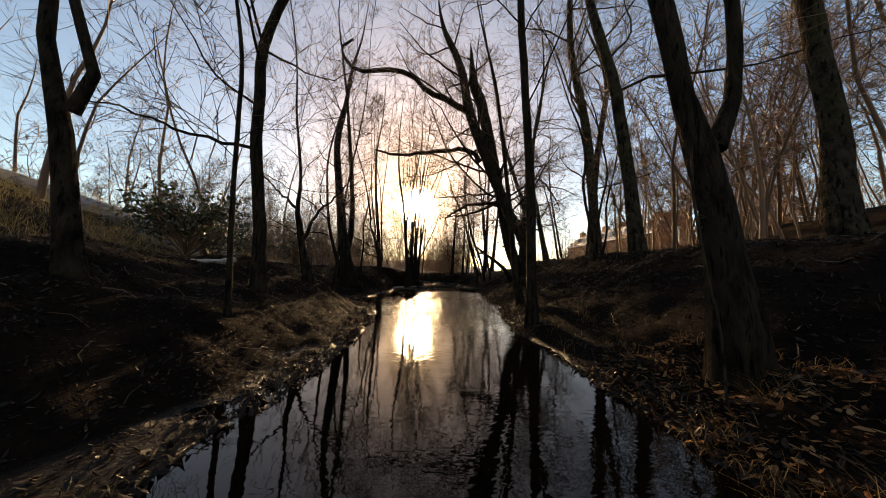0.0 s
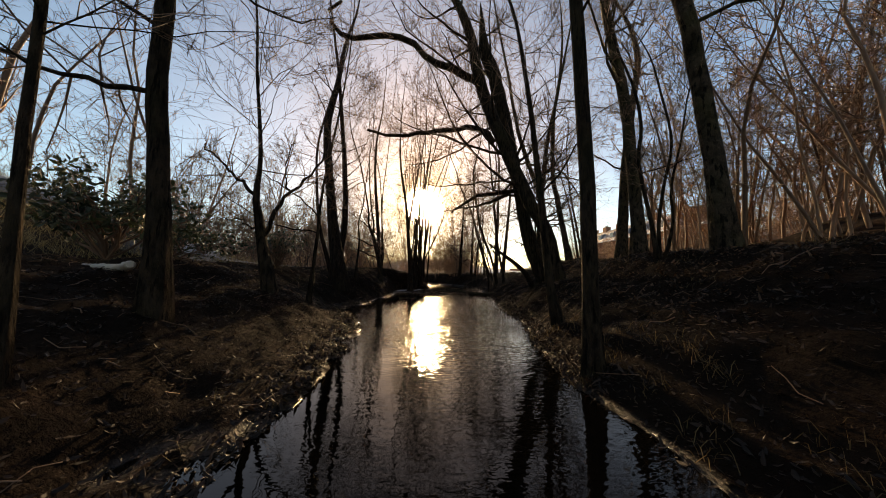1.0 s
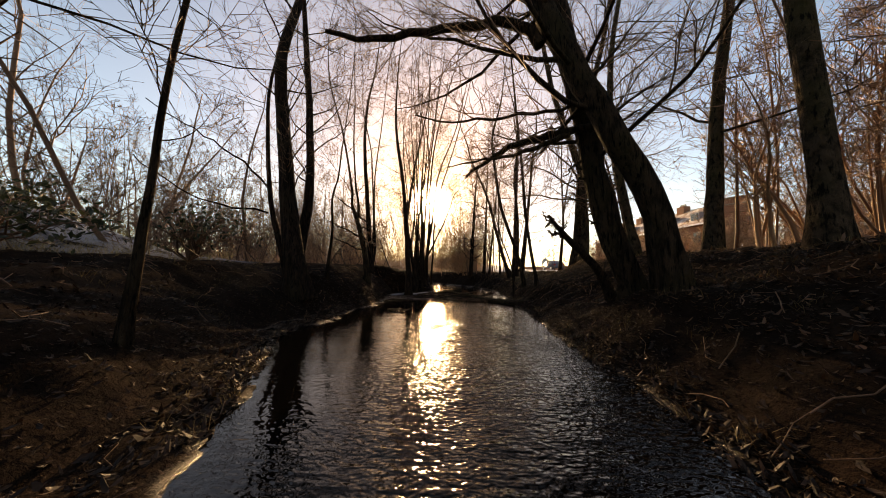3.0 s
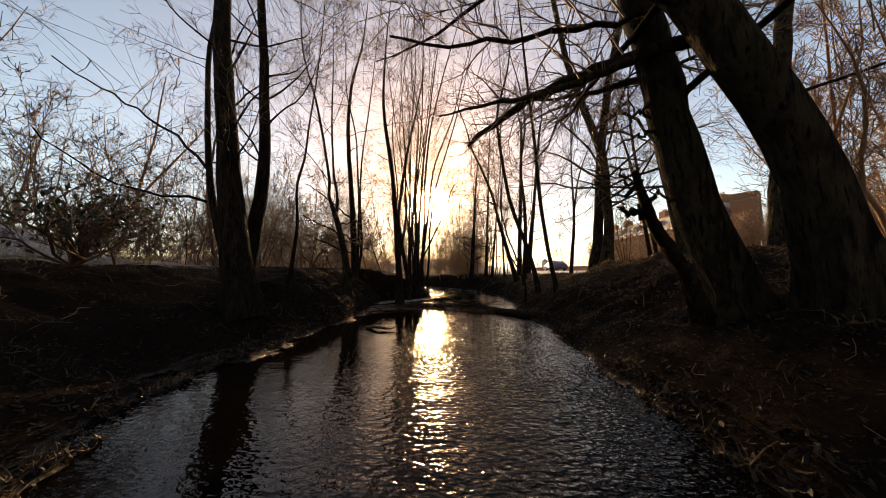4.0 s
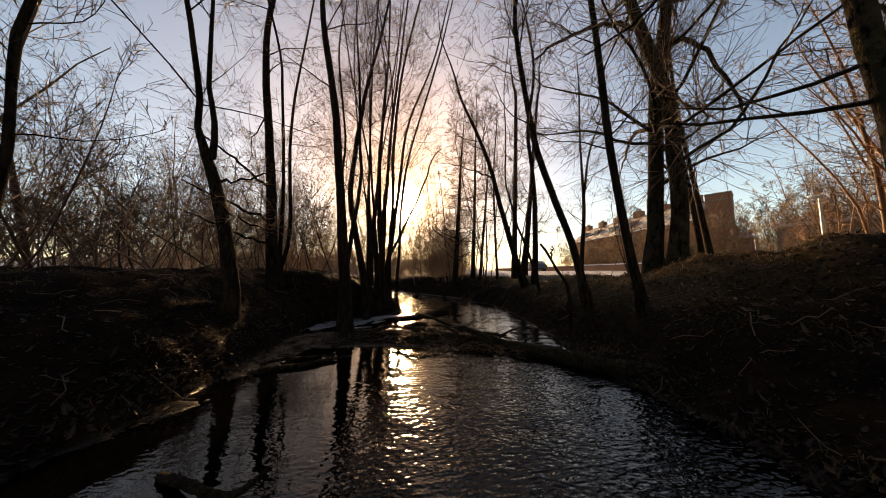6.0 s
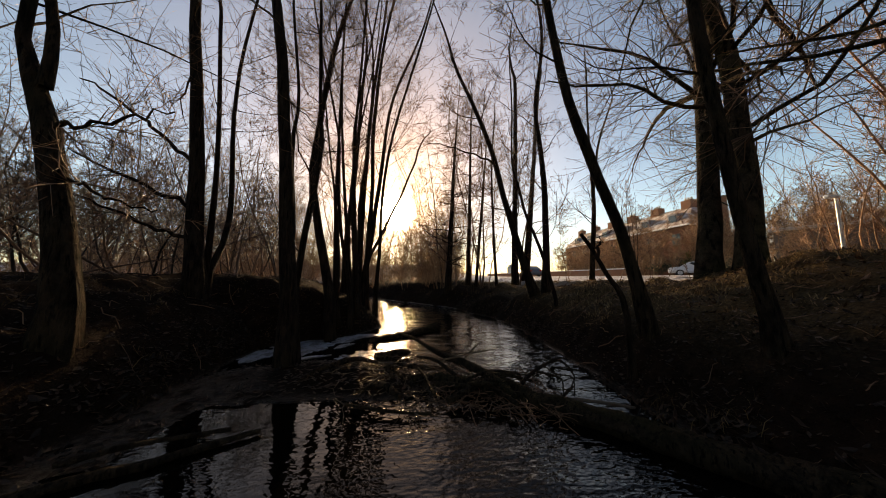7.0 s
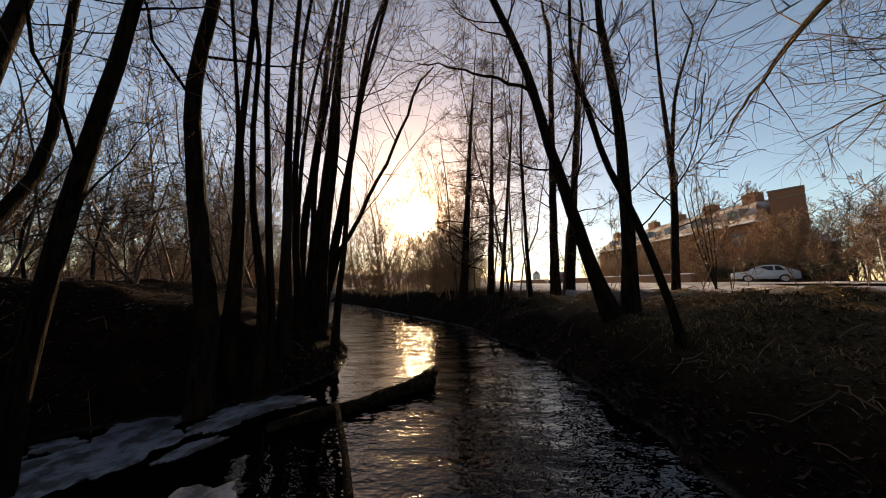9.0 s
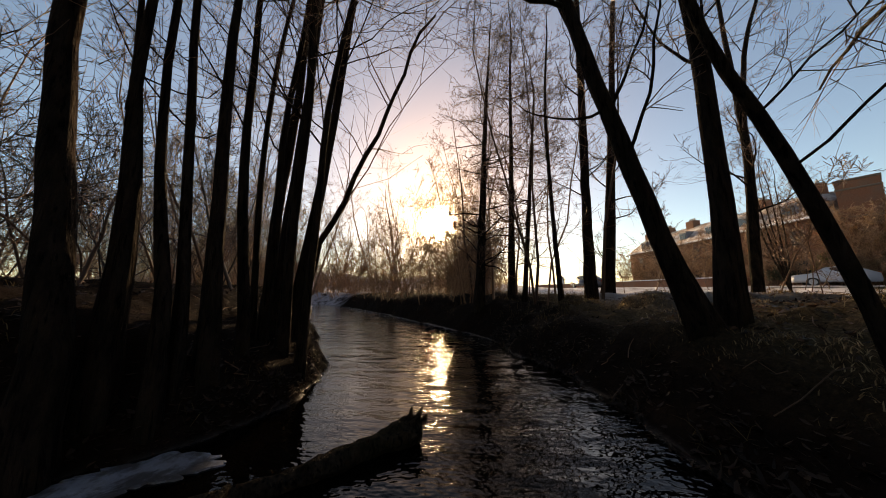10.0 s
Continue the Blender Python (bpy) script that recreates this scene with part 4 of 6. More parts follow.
tree("tall thin alder on the flat bank",
     [[(3.09, 18, 0.73, 0.128), (3.15, 18, 2.15, 0.099), (3.25, 18, 4.78, 0.08), (3.36, 18, 7.79, 0.06)]],
     top=11, style="slim", material=BARK_DARK, seed=42, group="alders along the stream")
tree("tall thin alder on the flat bank",
     [[(3.52, 18.2, 0.73, 0.129), (3.78, 18.2, 2.83, 0.099), (4.03, 18.2, 5.16, 0.069), (4.33, 18.2, 7.93, 0.049)]],
     top=11, style="slim", material=BARK_DARK, seed=43, group="alders along the stream")
tree("slim young tree with a forked crown",
     [[(4.92, 16.7, 0.69, 0.071), (5.14, 16.7, 2.65, 0.059), (5.17, 16.7, 3.45, 0.052), (5.15, 16.7, 5.63, 0.029), (5.21, 16.7, 7.36, 0.025)],
      [(5.18, 16.7, 3.39, 0.04), (5.44, 16.7, 4.94, 0.032), (6, 16.7, 6.46, 0.019)]],
     top=8.5, style="slim", material=BARK_GREY, seed=44)
tree("multi-stemmed young birch with fine pale twigs",
     [[(9.6, 20.5, 0.6, 0.028), (9.1, 20.5, 2.2, 0.02), (8.88, 20.5, 3.9, 0.012)],
      [(9.63, 20.55, 0.6, 0.028), (9.35, 20.6, 2.2, 0.02), (9.24, 20.65, 3.9, 0.012)],
      [(9.66, 20.6, 0.6, 0.028), (9.6, 20.7, 2.2, 0.02), (9.6, 20.8, 3.9, 0.012)],
      [(9.69, 20.65, 0.6, 0.028), (9.85, 20.8, 2.2, 0.02), (9.96, 20.95, 3.9, 0.012)],
      [(9.72, 20.7, 0.6, 0.028), (10.1, 20.9, 2.2, 0.02), (10.32, 21.1, 3.9, 0.012)]],
     top=5.4, style="slim", material=BARK_GREY, seed=45)
tree("slender conical larch with fine level twigs",
     [[(0.84, 17.8, 0.81, 0.108), (0.95, 17.8, 2.79, 0.07), (1.07, 17.8, 4.79, 0.043), (1.2, 17.8, 6.38, 0.016)]],
     top=7.8, style="larch", material=BARK_DARK, seed=46)
tree("slender larch with fine level twigs",
     [[(1.58, 18.5, 0.76, 0.083), (1.71, 18.5, 3.73, 0.053), (1.8, 18.5, 6.53, 0.03)]],
     top=8.5, style="larch", material=BARK_DARK, seed=47)
tree("slender larch with fine level twigs",
     [[(1.85, 18.3, 0.8, 0.062), (2.09, 18.3, 3.34, 0.039), (2.3, 18.3, 5.52, 0.022)]],
     top=7.6, style="larch", material=BARK_DARK, seed=48)
tree("thin crooked alder sapling",
     [[(2.27, 17.3, 0.5, 0.045), (2.22, 17.3, 2.23, 0.037), (2.21, 17.3, 4.35, 0.028), (2.36, 17.3, 6.18, 0.014)]],
     top=7.5, style="slim", material=BARK_DARK, seed=49, group="alders along the stream")


# ---- woods that nobody could count ----
def woods(name, label, spots, tall, thick, limbs, twigs, sub, twig, seed, spread=0.25, angle=(30, 70), size=(0.14, 0.3), up=0.15, start=0.2, sides=5, fat=1.0):
    """Many leafless stems with their twigs as one mesh."""
    rng = np.random.default_rng(seed)
    spots = np.asarray(spots, float)
    n = len(spots)
    h = rng.uniform(*tall, n)
    k = 9
    way = np.stack([rng.normal(size=n) * spread, rng.normal(size=n) * spread, np.ones(n)], 1)
    pts = [np.stack([spots[:, 0], spots[:, 1], height(spots[:, 0], spots[:, 1]) - 0.1], 1)]
    for _ in range(k - 1):
        way = way + rng.normal(size=(n, 3)) * 0.10 + np.array([0, 0, 0.08])
        way /= np.linalg.norm(way, axis=1, keepdims=True)
        pts.append(pts[-1] + way * (h / (k - 1))[:, None])
    P = np.stack(pts, 1)
    R = (rng.uniform(*thick, n))[:, None] * np.linspace(1, 0.18, k)[None]
    L, LR = children(P, R, limbs, start, 1.0, angle, size, 6, rng, up, 0.18, 0.35, 0.0045 * fat)
    pieces = [tubes(P, R, sides), tubes(L, LR, 3)]
    B, BR = children(L, LR, twigs, 0.1, 1.0, (25, 65), (0.35, 0.7), 3, rng, up * 0.6, 0.2, 0.55, 0.003 * fat)
    pieces.append(ribbons(B, BR, rng))
    if sub:
        T, TR = children(B, BR, sub, 0.1, 1.0, (25, 65), (0.35, 0.75), 2, rng, 0.05, 0.2, 0.6, 0.0028 * fat)
        pieces.append(ribbons(T, TR, rng))
    v, q = joined(pieces)
    return tagged(new(name, mesh_np(name, v, q, twig)), label, "woods", kind="stuff")


def scatter(n, x0, x1, y0, y1, keep, seed):
    rng = np.random.default_rng(seed)
    p = np.stack([rng.uniform(x0, x1, n * 6), rng.uniform(y0, y1, n * 6)], 1)
    return p[keep(p[:, 0], p[:, 1])][:n]


def dry(x, y, margin=0.35):
    return (x < np.interp(y, EDGE_Y, EDGE_L) - margin) | (x > np.interp(y, EDGE_Y, EDGE_R) + margin)


woods("far_woods", "dense bare winter trees beyond the bend of the stream",
      scatter(110, -34, 14, 24, 58, lambda x, y: dry(x, y) & (x < 0.20 * (y - 15)) & (np.abs(x - 0.3 + 0.1 * (y - 7)) > 1.7), 11), (7, 13), (0.04, 0.10), 15, 7, 4, TWIG_RED, 21, fat=1.8)
woods("far_thicket", "tangle of thin bare saplings along the bend",
      scatter(470, -14, 4, 18.3, 31, lambda x, y: dry(x, y) & (x < 0.16 * (y - 12)), 12), (1.2, 4.4), (0.006, 0.014), 9, 5, 3, TWIG_BACKLIT, 22, 0.2, start=0.03, fat=1.5)
woods("bend_scrub", "fine bare scrub on the inside of the bend",
      scatter(85, -4.5, 2.2, 18.5, 23.5, lambda x, y: dry(x, y, 0.3) & (x < 0.16 * (y - 12)) & (np.abs(x - 0.3 + 0.1 * (y - 7)) > 1.0), 58), (1.4, 3.8), (0.007, 0.015), 10, 5, 3, TWIG_BACKLIT, 37, 0.18, start=0.04, fat=1.3)
woods("far_brush", "brown brush low along the far bank, sun glow in its colour",
      scatter(280, -22, 6, 24.0, 40, lambda x, y: dry(x, y) & (x < 0.18 * (y - 12)), 19), (1.2, 3.2), (0.006, 0.014), 8, 5, 3, TWIG_BACKLIT, 29, 0.35, start=0.02, fat=2.3)
# slope woods and scrub take the twig colour with sunlight painted in
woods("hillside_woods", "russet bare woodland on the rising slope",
      scatter(185, 7.0, 42, -2, 32, lambda x, y: (x > 7.0 + 0.1 * np.abs(y - 6)) & (x > 1.38 * (y - 6.2)) & (np.hypot(x - 17, y - 18.5) > 2.5), 13), (5, 10), (0.03, 0.08), 15, 6, 3, TWIG_SUNLIT, 23, 0.1, fat=2.0)
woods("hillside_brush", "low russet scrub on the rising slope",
      scatter(150, 7.0, 40, -3, 22, lambda x, y: (x > 7.0) & (x > 1.35 * (y - 4.5)), 14), (0.9, 2.6), (0.008, 0.02), 8, 4, 2, TWIG_SUNLIT, 24, 0.5, fat=2.4)
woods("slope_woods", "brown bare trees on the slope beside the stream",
      scatter(96, 5.8, 17, 4, 15, lambda x, y: (x > 5.8) & (x > 1.4 * (y - 7) + 1.2), 52), (4, 9), (0.02, 0.05), 14, 6, 3, TWIG_SUNLIT, 31, 0.1, fat=1.9)
woods("shrub_thicket", "dense tangle of bare brown shrubs on the bank",
      scatter(96, -14, -3.4, 9.5, 22, lambda x, y: dry(x, y, 1.3) & (x < -3.4 - 0.1 * np.abs(y - 15)), 15), (1.5, 3.9), (0.010, 0.026), 10, 6, 4, TWIG, 25, 0.7, (35, 80), (0.25, 0.5), up=0.22)
woods("bank_saplings", "tall bare saplings behind the alders",
      scatter(24, -11, -3.0, 15.5, 25, lambda x, y: dry(x, y, 0.8) & (x < -3.0 - 0.35 * (y - 15.5)), 53), (3.5, 7.5), (0.012, 0.03), 13, 6, 4, TWIG, 32, 0.22, fat=1.2)
woods("terrace_scrub", "orange-brown scrub along the front of the terrace",
      scatter(120, 25.4, 28.0, 35.8, 58, lambda x, y: (np.hypot(x - 28.4, y - 35.4) > 1) & (np.hypot(x - 25.7, y - 36.2) > 1.3), 54), (2.6, 6.2), (0.015, 0.035), 11, 6, 3, TWIG_BACKLIT, 33, 0.2, fat=4.5)
woods("garden_woods", "bare brown garden trees behind the street",
      scatter(46, 33, 62, 24, 48, lambda x, y: (np.hypot(x - 34.8, y - 36.2) > 3.2) & (x > 33.5 + 0.2 * np.abs(y - 33)), 55), (4.5, 9), (0.04, 0.09), 13, 6, 3, TWIG_BACKLIT, 34, 0.2, fat=4.5)
woods("garden_hedge", "low brown scrub behind the street gardens",
      scatter(110, 29, 56, 19, 42, lambda x, y: (x > 33.5 + 0.2 * np.abs(y - 33)) & (np.hypot(x - 34.8, y - 36.2) > 3.2), 56), (1.4, 3.2), (0.02, 0.04), 9, 5, 3, TWIG_BACKLIT, 35, 0.4, start=0.02, fat=6)
woods("west_thicket", "brown brush on the open ground beyond the bank",
      scatter(120, -18, -5.5, 9.0, 16.5, lambda x, y: (x < -1.45 * (y - 9.3) - 0.5) & (x < -5.5), 57), (1.6, 4.0), (0.008, 0.02), 9, 5, 3, TWIG, 36, 0.4, start=0.05, fat=2)
woods("bank_woods", "bare trees behind the shrubs",
      scatter(26, -26, -7, 6, 26, lambda x, y: x < -7, 16), (6, 10), (0.04, 0.10), 15, 7, 4, TWIG, 26, fat=1.2)
# never in view: added to keep the rear sky from lighting the banks
woods("woods_behind", "unseen bare woodland added behind the start to cut sky light",
      scatter(60, -22, 22, -26, -2.5, lambda x, y: np.abs(x - 0.3) > 2.0, 20), (7, 12), (0.06, 0.16), 12, 6, 1, TWIG, 30, fat=2.4)
woods("road_saplings", "thin bare saplings and scrub at the roadside",
      scatter(26, 5.5, 17, 18.5, 25, lambda x, y: x > 5.5, 17), (1.0, 3.6), (0.008, 0.018), 9, 6, 4, TWIG_RED, 27, 0.25, fat=1.5)
woods("street_scrub", "bare brown saplings and scrub in front of the terrace",
      scatter(190, 19.0, 40, 22, 62, lambda x, y: (x > 26.4 - 0.03 * (y - 34)) & (x < 28.2) & (y > 35.4) & (np.hypot(x - 28.4, y - 35.4) > 1) | (y < 31.8) & (x > 22.0 + 0.55 * (y - 22)) & (np.hypot(x - 26.3, y - 29.4) > 1.6), 18), (2.2, 5.8), (0.012, 0.03), 9, 6, 3, TWIG_BACKLIT, 28, 0.2, fat=3.2)


def fan(n, r0, r1, a0, a1, seed):
    """Spots in a sector of the gardens."""
    rng = np.random.default_rng(seed)
    r, a = rng.uniform(r0, r1, n), np.radians(rng.uniform(a0, a1, n))
    return np.stack([0.24 + r * np.sin(a), 10.7 + r * np.cos(a)], 1)


woods("tower_scrub", "orange-brown saplings and brush in front of the brick tower",
      fan(70, 35.6, 37.0, 49.5, 56.0, 81), (2.4, 6.4), (0.014, 0.035), 11, 6, 3, TWIG_BACKLIT, 41, 0.22, start=0.08, fat=3.6)
woods("garden_brush", "brown garden trees beyond the low building",
      fan(70, 37.5, 52, 54.5, 66, 82), (4.5, 9.5), (0.03, 0.07), 12, 6, 3, TWIG_RED, 42, 0.22, fat=4.5)
woods("alder_brush", "dark arching shrubs and brambles behind the alders",
      scatter(24, -10, -2.6, 13.4, 20, lambda x, y: dry(x, y, 0.9) & (x < -2.4 - 0.12 * (y - 13)), 83), (1.6, 4.6), (0.012, 0.03), 9, 5, 3, TWIG_DARK, 43, 0.65, (35, 80), (0.25, 0.55), up=0.2, fat=1.3)


# the glow of the low sun behind this brush is in its twig colour
woods("west_backdrop", "orange-brown brush beyond the meadow, sun glow in its colour",
      scatter(170, -34, -5, 23, 46, lambda x, y: dry(x, y, 1.0) & (x < -0.28 * (y - 6)), 84), (2.6, 6.0), (0.012, 0.03), 9, 5, 3, TWIG_BACKLIT, 44, 0.35, start=0.03, fat=4.0)


woods("larch_saplings", "thin upright larch saplings with fine level twigs",
      scatter(13, 0.5, 3.4, 17.0, 20.5, lambda x, y: dry(x, y, 0.5), 85), (4.5, 7.5), (0.018, 0.034), 30, 6, 3, TWIG, 45, 0.05, (60, 95), (0.07, 0.15), up=0.03, start=0.12)


# ---- street beyond the trees ----
def road():
    bm = bmesh.new()
    rows = []
    for y in (20, 24, 28, 33, 38, 46, 60, 90, 150):
        rows.append([bm.verts.new((x, y, float(height(x, y)) * 0.2 + 0.68)) for x in (13.0 + (y - 30) * -0.12, 29.0 + (y - 30) * -0.05)])
    for a, b in zip(rows, rows[1:]):
        bm.faces.new((a[0], a[1], b[1], b[0]))
    return tagged(new("road", bm_mesh("road", bm, ASPHALT)), "pale frosted asphalt street", "road", kind="structure")


road()


def building():
    """A long brick terrace with a frosted mansard slope, dormers and chimneys, seen along its front."""
    root = tagged(new("apartment_building"), "long red-brick terrace with frosted roof and chimneys", "building")
    root.matrix_world = pose(28.8, 35.3, 0.8, 0, 0, 0)
    length, deep, eaves, ridge = 25.0, 4.5, 5.5, 8.1
    bm = bmesh.new()
    box(bm, 0, deep, 0, length, -0.5, eaves)
    part("wall", bm_mesh("wall", bm, BRICK), root)
    bm = bmesh.new()
    prof = [(-0.3, eaves), (-0.3, eaves + 0.15), (2.2, ridge), (deep, ridge), (deep, eaves)]
    ends = [[bm.verts.new((x, y + (hip if z == ridge else 0), z)) for x, z in prof] for y, hip in ((-0.15, 1.7), (length + 0.15, -1.7))]
    for i in range(5):
        bm.faces.new((ends[0][i], ends[0][(i + 1) % 5], ends[1][(i + 1) % 5], ends[1][i]))
    bm.faces.new(ends[0][::-1]), bm.faces.new(ends[1])
    bmesh.ops.recalc_face_normals(bm, faces=bm.faces)
    part("roof", bm_mesh("roof", bm, ROOF_FROST), root, "mansard roof slope patched with frost")
    bm = bmesh.new()
    box(bm, -0.42, -0.1, -0.2, length + 0.2, eaves + 0.02, eaves + 0.2, 0.02)
    part("gutter", bm_mesh("gutter", bm, FROST), root, "frost-white eaves gutter")
    for i in range(6):
        y = 1.6 + i * 3.9
        bm = bmesh.new()
        box(bm, 0.35, 2.0, y, y + 1.3, eaves + 0.5, eaves + 1.75, 0.02)
        dormer = part("dormer", bm_mesh("dormer", bm, SLATE), root)
        bm = bmesh.new()
        box(bm, 0.30, 0.345, y + 0.2, y + 1.1, eaves + 0.75, eaves + 1.55)
        part("pane", bm_mesh("pane", bm, GLASS_DARK), dormer)
    pot = bmesh.new()
    bmesh.ops.create_cone(pot, cap_ends=True, segments=10, radius1=0.13, radius2=0.10, depth=0.35)
    pot = bm_mesh("chimney_pot", pot, CONCRETE)
    for i in range(6):
        y = 1.4 + i * 4.2
        bm = bmesh.new()
        box(bm, 1.9, 2.8, y, y + 1.2, ridge - 0.4, ridge + 0.75, 0.03)
        ch = part("chimney", bm_mesh("chimney", bm, BRICK), root)
        for j in range(3):
            part("chimney_pot", pot, ch).location = (2.35, y + 0.25 + 0.35 * j, ridge + 0.9)
    frame_bm, pane_bm = bmesh.new(), bmesh.new()
    box(frame_bm, -0.03, 0.06, -0.5, 0.5, 0, 1.3)
    box(pane_bm, -0.05, -0.032, -0.44, -0.03, 0.06, 1.24)
    box(pane_bm, -0.05, -0.032, 0.03, 0.44, 0.06, 1.24)
    fm, pm = bm_mesh("window_frame", frame_bm, BRICK_DARK), bm_mesh("pane", pane_bm, GLASS_DARK)
    for i in range(7):
        for z in (0.9, 3.5):
            w = part("window", fm, root)
            w.location = (0, 1.7 + i * 3.4, z)
            part("pane", pm, w)
    return root


def stair_tower():
    root = tagged(new("brick_tower"), "square flat-topped brick tower beside the terrace", "building")
    root.matrix_world = pose(30.85, 33.3, 0.8, 0, 0, 36)
    bm = bmesh.new()
    box(bm, 0, 2.2, 0, 1.95, -0.5, 8.1)
    part("wall", bm_mesh("wall", bm, BRICK), root)
    bm = bmesh.new()
    box(bm, -0.06, 2.26, -0.06, 2.01, 8.1, 8.26, 0.03)
    part("coping", bm_mesh("coping", bm, BRICK_DARK), root, "sooty stone coping")
    for z in (2.6, 5.2, 7.4):
        bm = bmesh.new()
        box(bm, -0.04, 2.24, -0.04, 1.99, z, z + 0.14, 0.02)
        part("string_course", bm_mesh("string_course", bm, BRICK_DARK), root)
    return root


def low_building():
    root = tagged(new("garage_block"), "long low dark-brick building with a pale flat roof edge", "building")
    root.matrix_world = pose(29.6, 29.2, 0.9, 0, 0, -63)
    bm = bmesh.new()
    box(bm, 0, 16, 0, 5, -0.6, 3.6)
    part("wall", bm_mesh("wall", bm, BRICK_DARK), root)
    bm = bmesh.new()
    box(bm, -0.25, 16.25, -0.25, 5.25, 3.6, 3.85, 0.03)
    part("roof", bm_mesh("roof", bm, CONCRETE), root, "flat roof with a pale edge")
    for i in range(4):
        bm = bmesh.new()
        box(bm, 0.9 + i * 3.8, 3.5 + i * 3.8, -0.03, 0.02, -0.1, 2.1)
        part("garage_door", bm_mesh("garage_door", bm, SLATE), root, "dull grey garage door")
    return root


def hut():
    root = tagged(new("hut"), "small brick hut with a pale frosted pitched roof", "building")
    root.matrix_world = pose(34.8, 36.2, 0.9, 0, 0, 30)
    bm = bmesh.new()
    box(bm, -1.5, 1.5, -1.3, 1.3, -0.4, 3.5)
    part("wall", bm_mesh("wall", bm, BRICK), root)
    bm = bmesh.new()
    pts = [(-1.75, -1.55, 3.45), (1.75, -1.55, 3.45), (1.75, 1.55, 3.45), (-1.75, 1.55, 3.45), (-0.6, 0, 4.95), (0.6, 0, 4.95)]
    vs = [bm.verts.new(p) for p in pts]
    for f in ((0, 1, 5, 4), (1, 2, 5), (2, 3, 4, 5), (3, 0, 4), (3, 2, 1, 0)):
        bm.faces.new([vs[i] for i in f])
    part("roof", bm_mesh("roof", bm, FROST), root, "frosted hipped roof")
    return root


def bollard(x, y, top, r):
    z = float(height(x, y))
    root = tagged(new("bollard"), "slim white post at the roadside", "post", "roadside posts")
    root.location = (x, y, z)
    line = smooth_path([(0, 0, -0.1, r), (0, 0, top * 0.6, r), (0, 0, top, r * 0.9)], 6)
    part("post", mesh_np("post", *tubes(line[None, :, :3], line[None, :, 3], 10), WHITE_PAINT), root)
    bm = bmesh.new()
    bmesh.ops.create_uvsphere(bm, u_segments=10, v_segments=5, radius=r * 1.15, matrix=Matrix.Translation((0, 0, top)))
    part("cap", bm_mesh("cap", bm, WHITE_PAINT, True), root)
    return root


building()
stair_tower()
low_building()
hut()
for x, y, top, r in ((19.85, 23.8, 0.8, 0.024), (20.0, 23.4, 1.9, 0.018), (20.2, 22.9, 0.78, 0.024)):
    bollard(x, y, top, r)


def garden_wall():
    root = tagged(new("garden_wall"), "low brick wall with a pale frosted coping", "wall")
    root.matrix_world = pose(24.2, 37.5, 0.75, 0, 0, 5.6)
    bm = bmesh.new()
    box(bm, 0, 0.3, 0, 50, -0.3, 0.95)
    part("brickwork", bm_mesh("brickwork", bm, BRICK), root)
    bm = bmesh.new()
    box(bm, -0.06, 0.36, -0.05, 50.05, 0.95, 1.05, 0.015)
    part("coping", bm_mesh("coping", bm, FROST), root, "frost-white coping")
    return root


garden_wall()


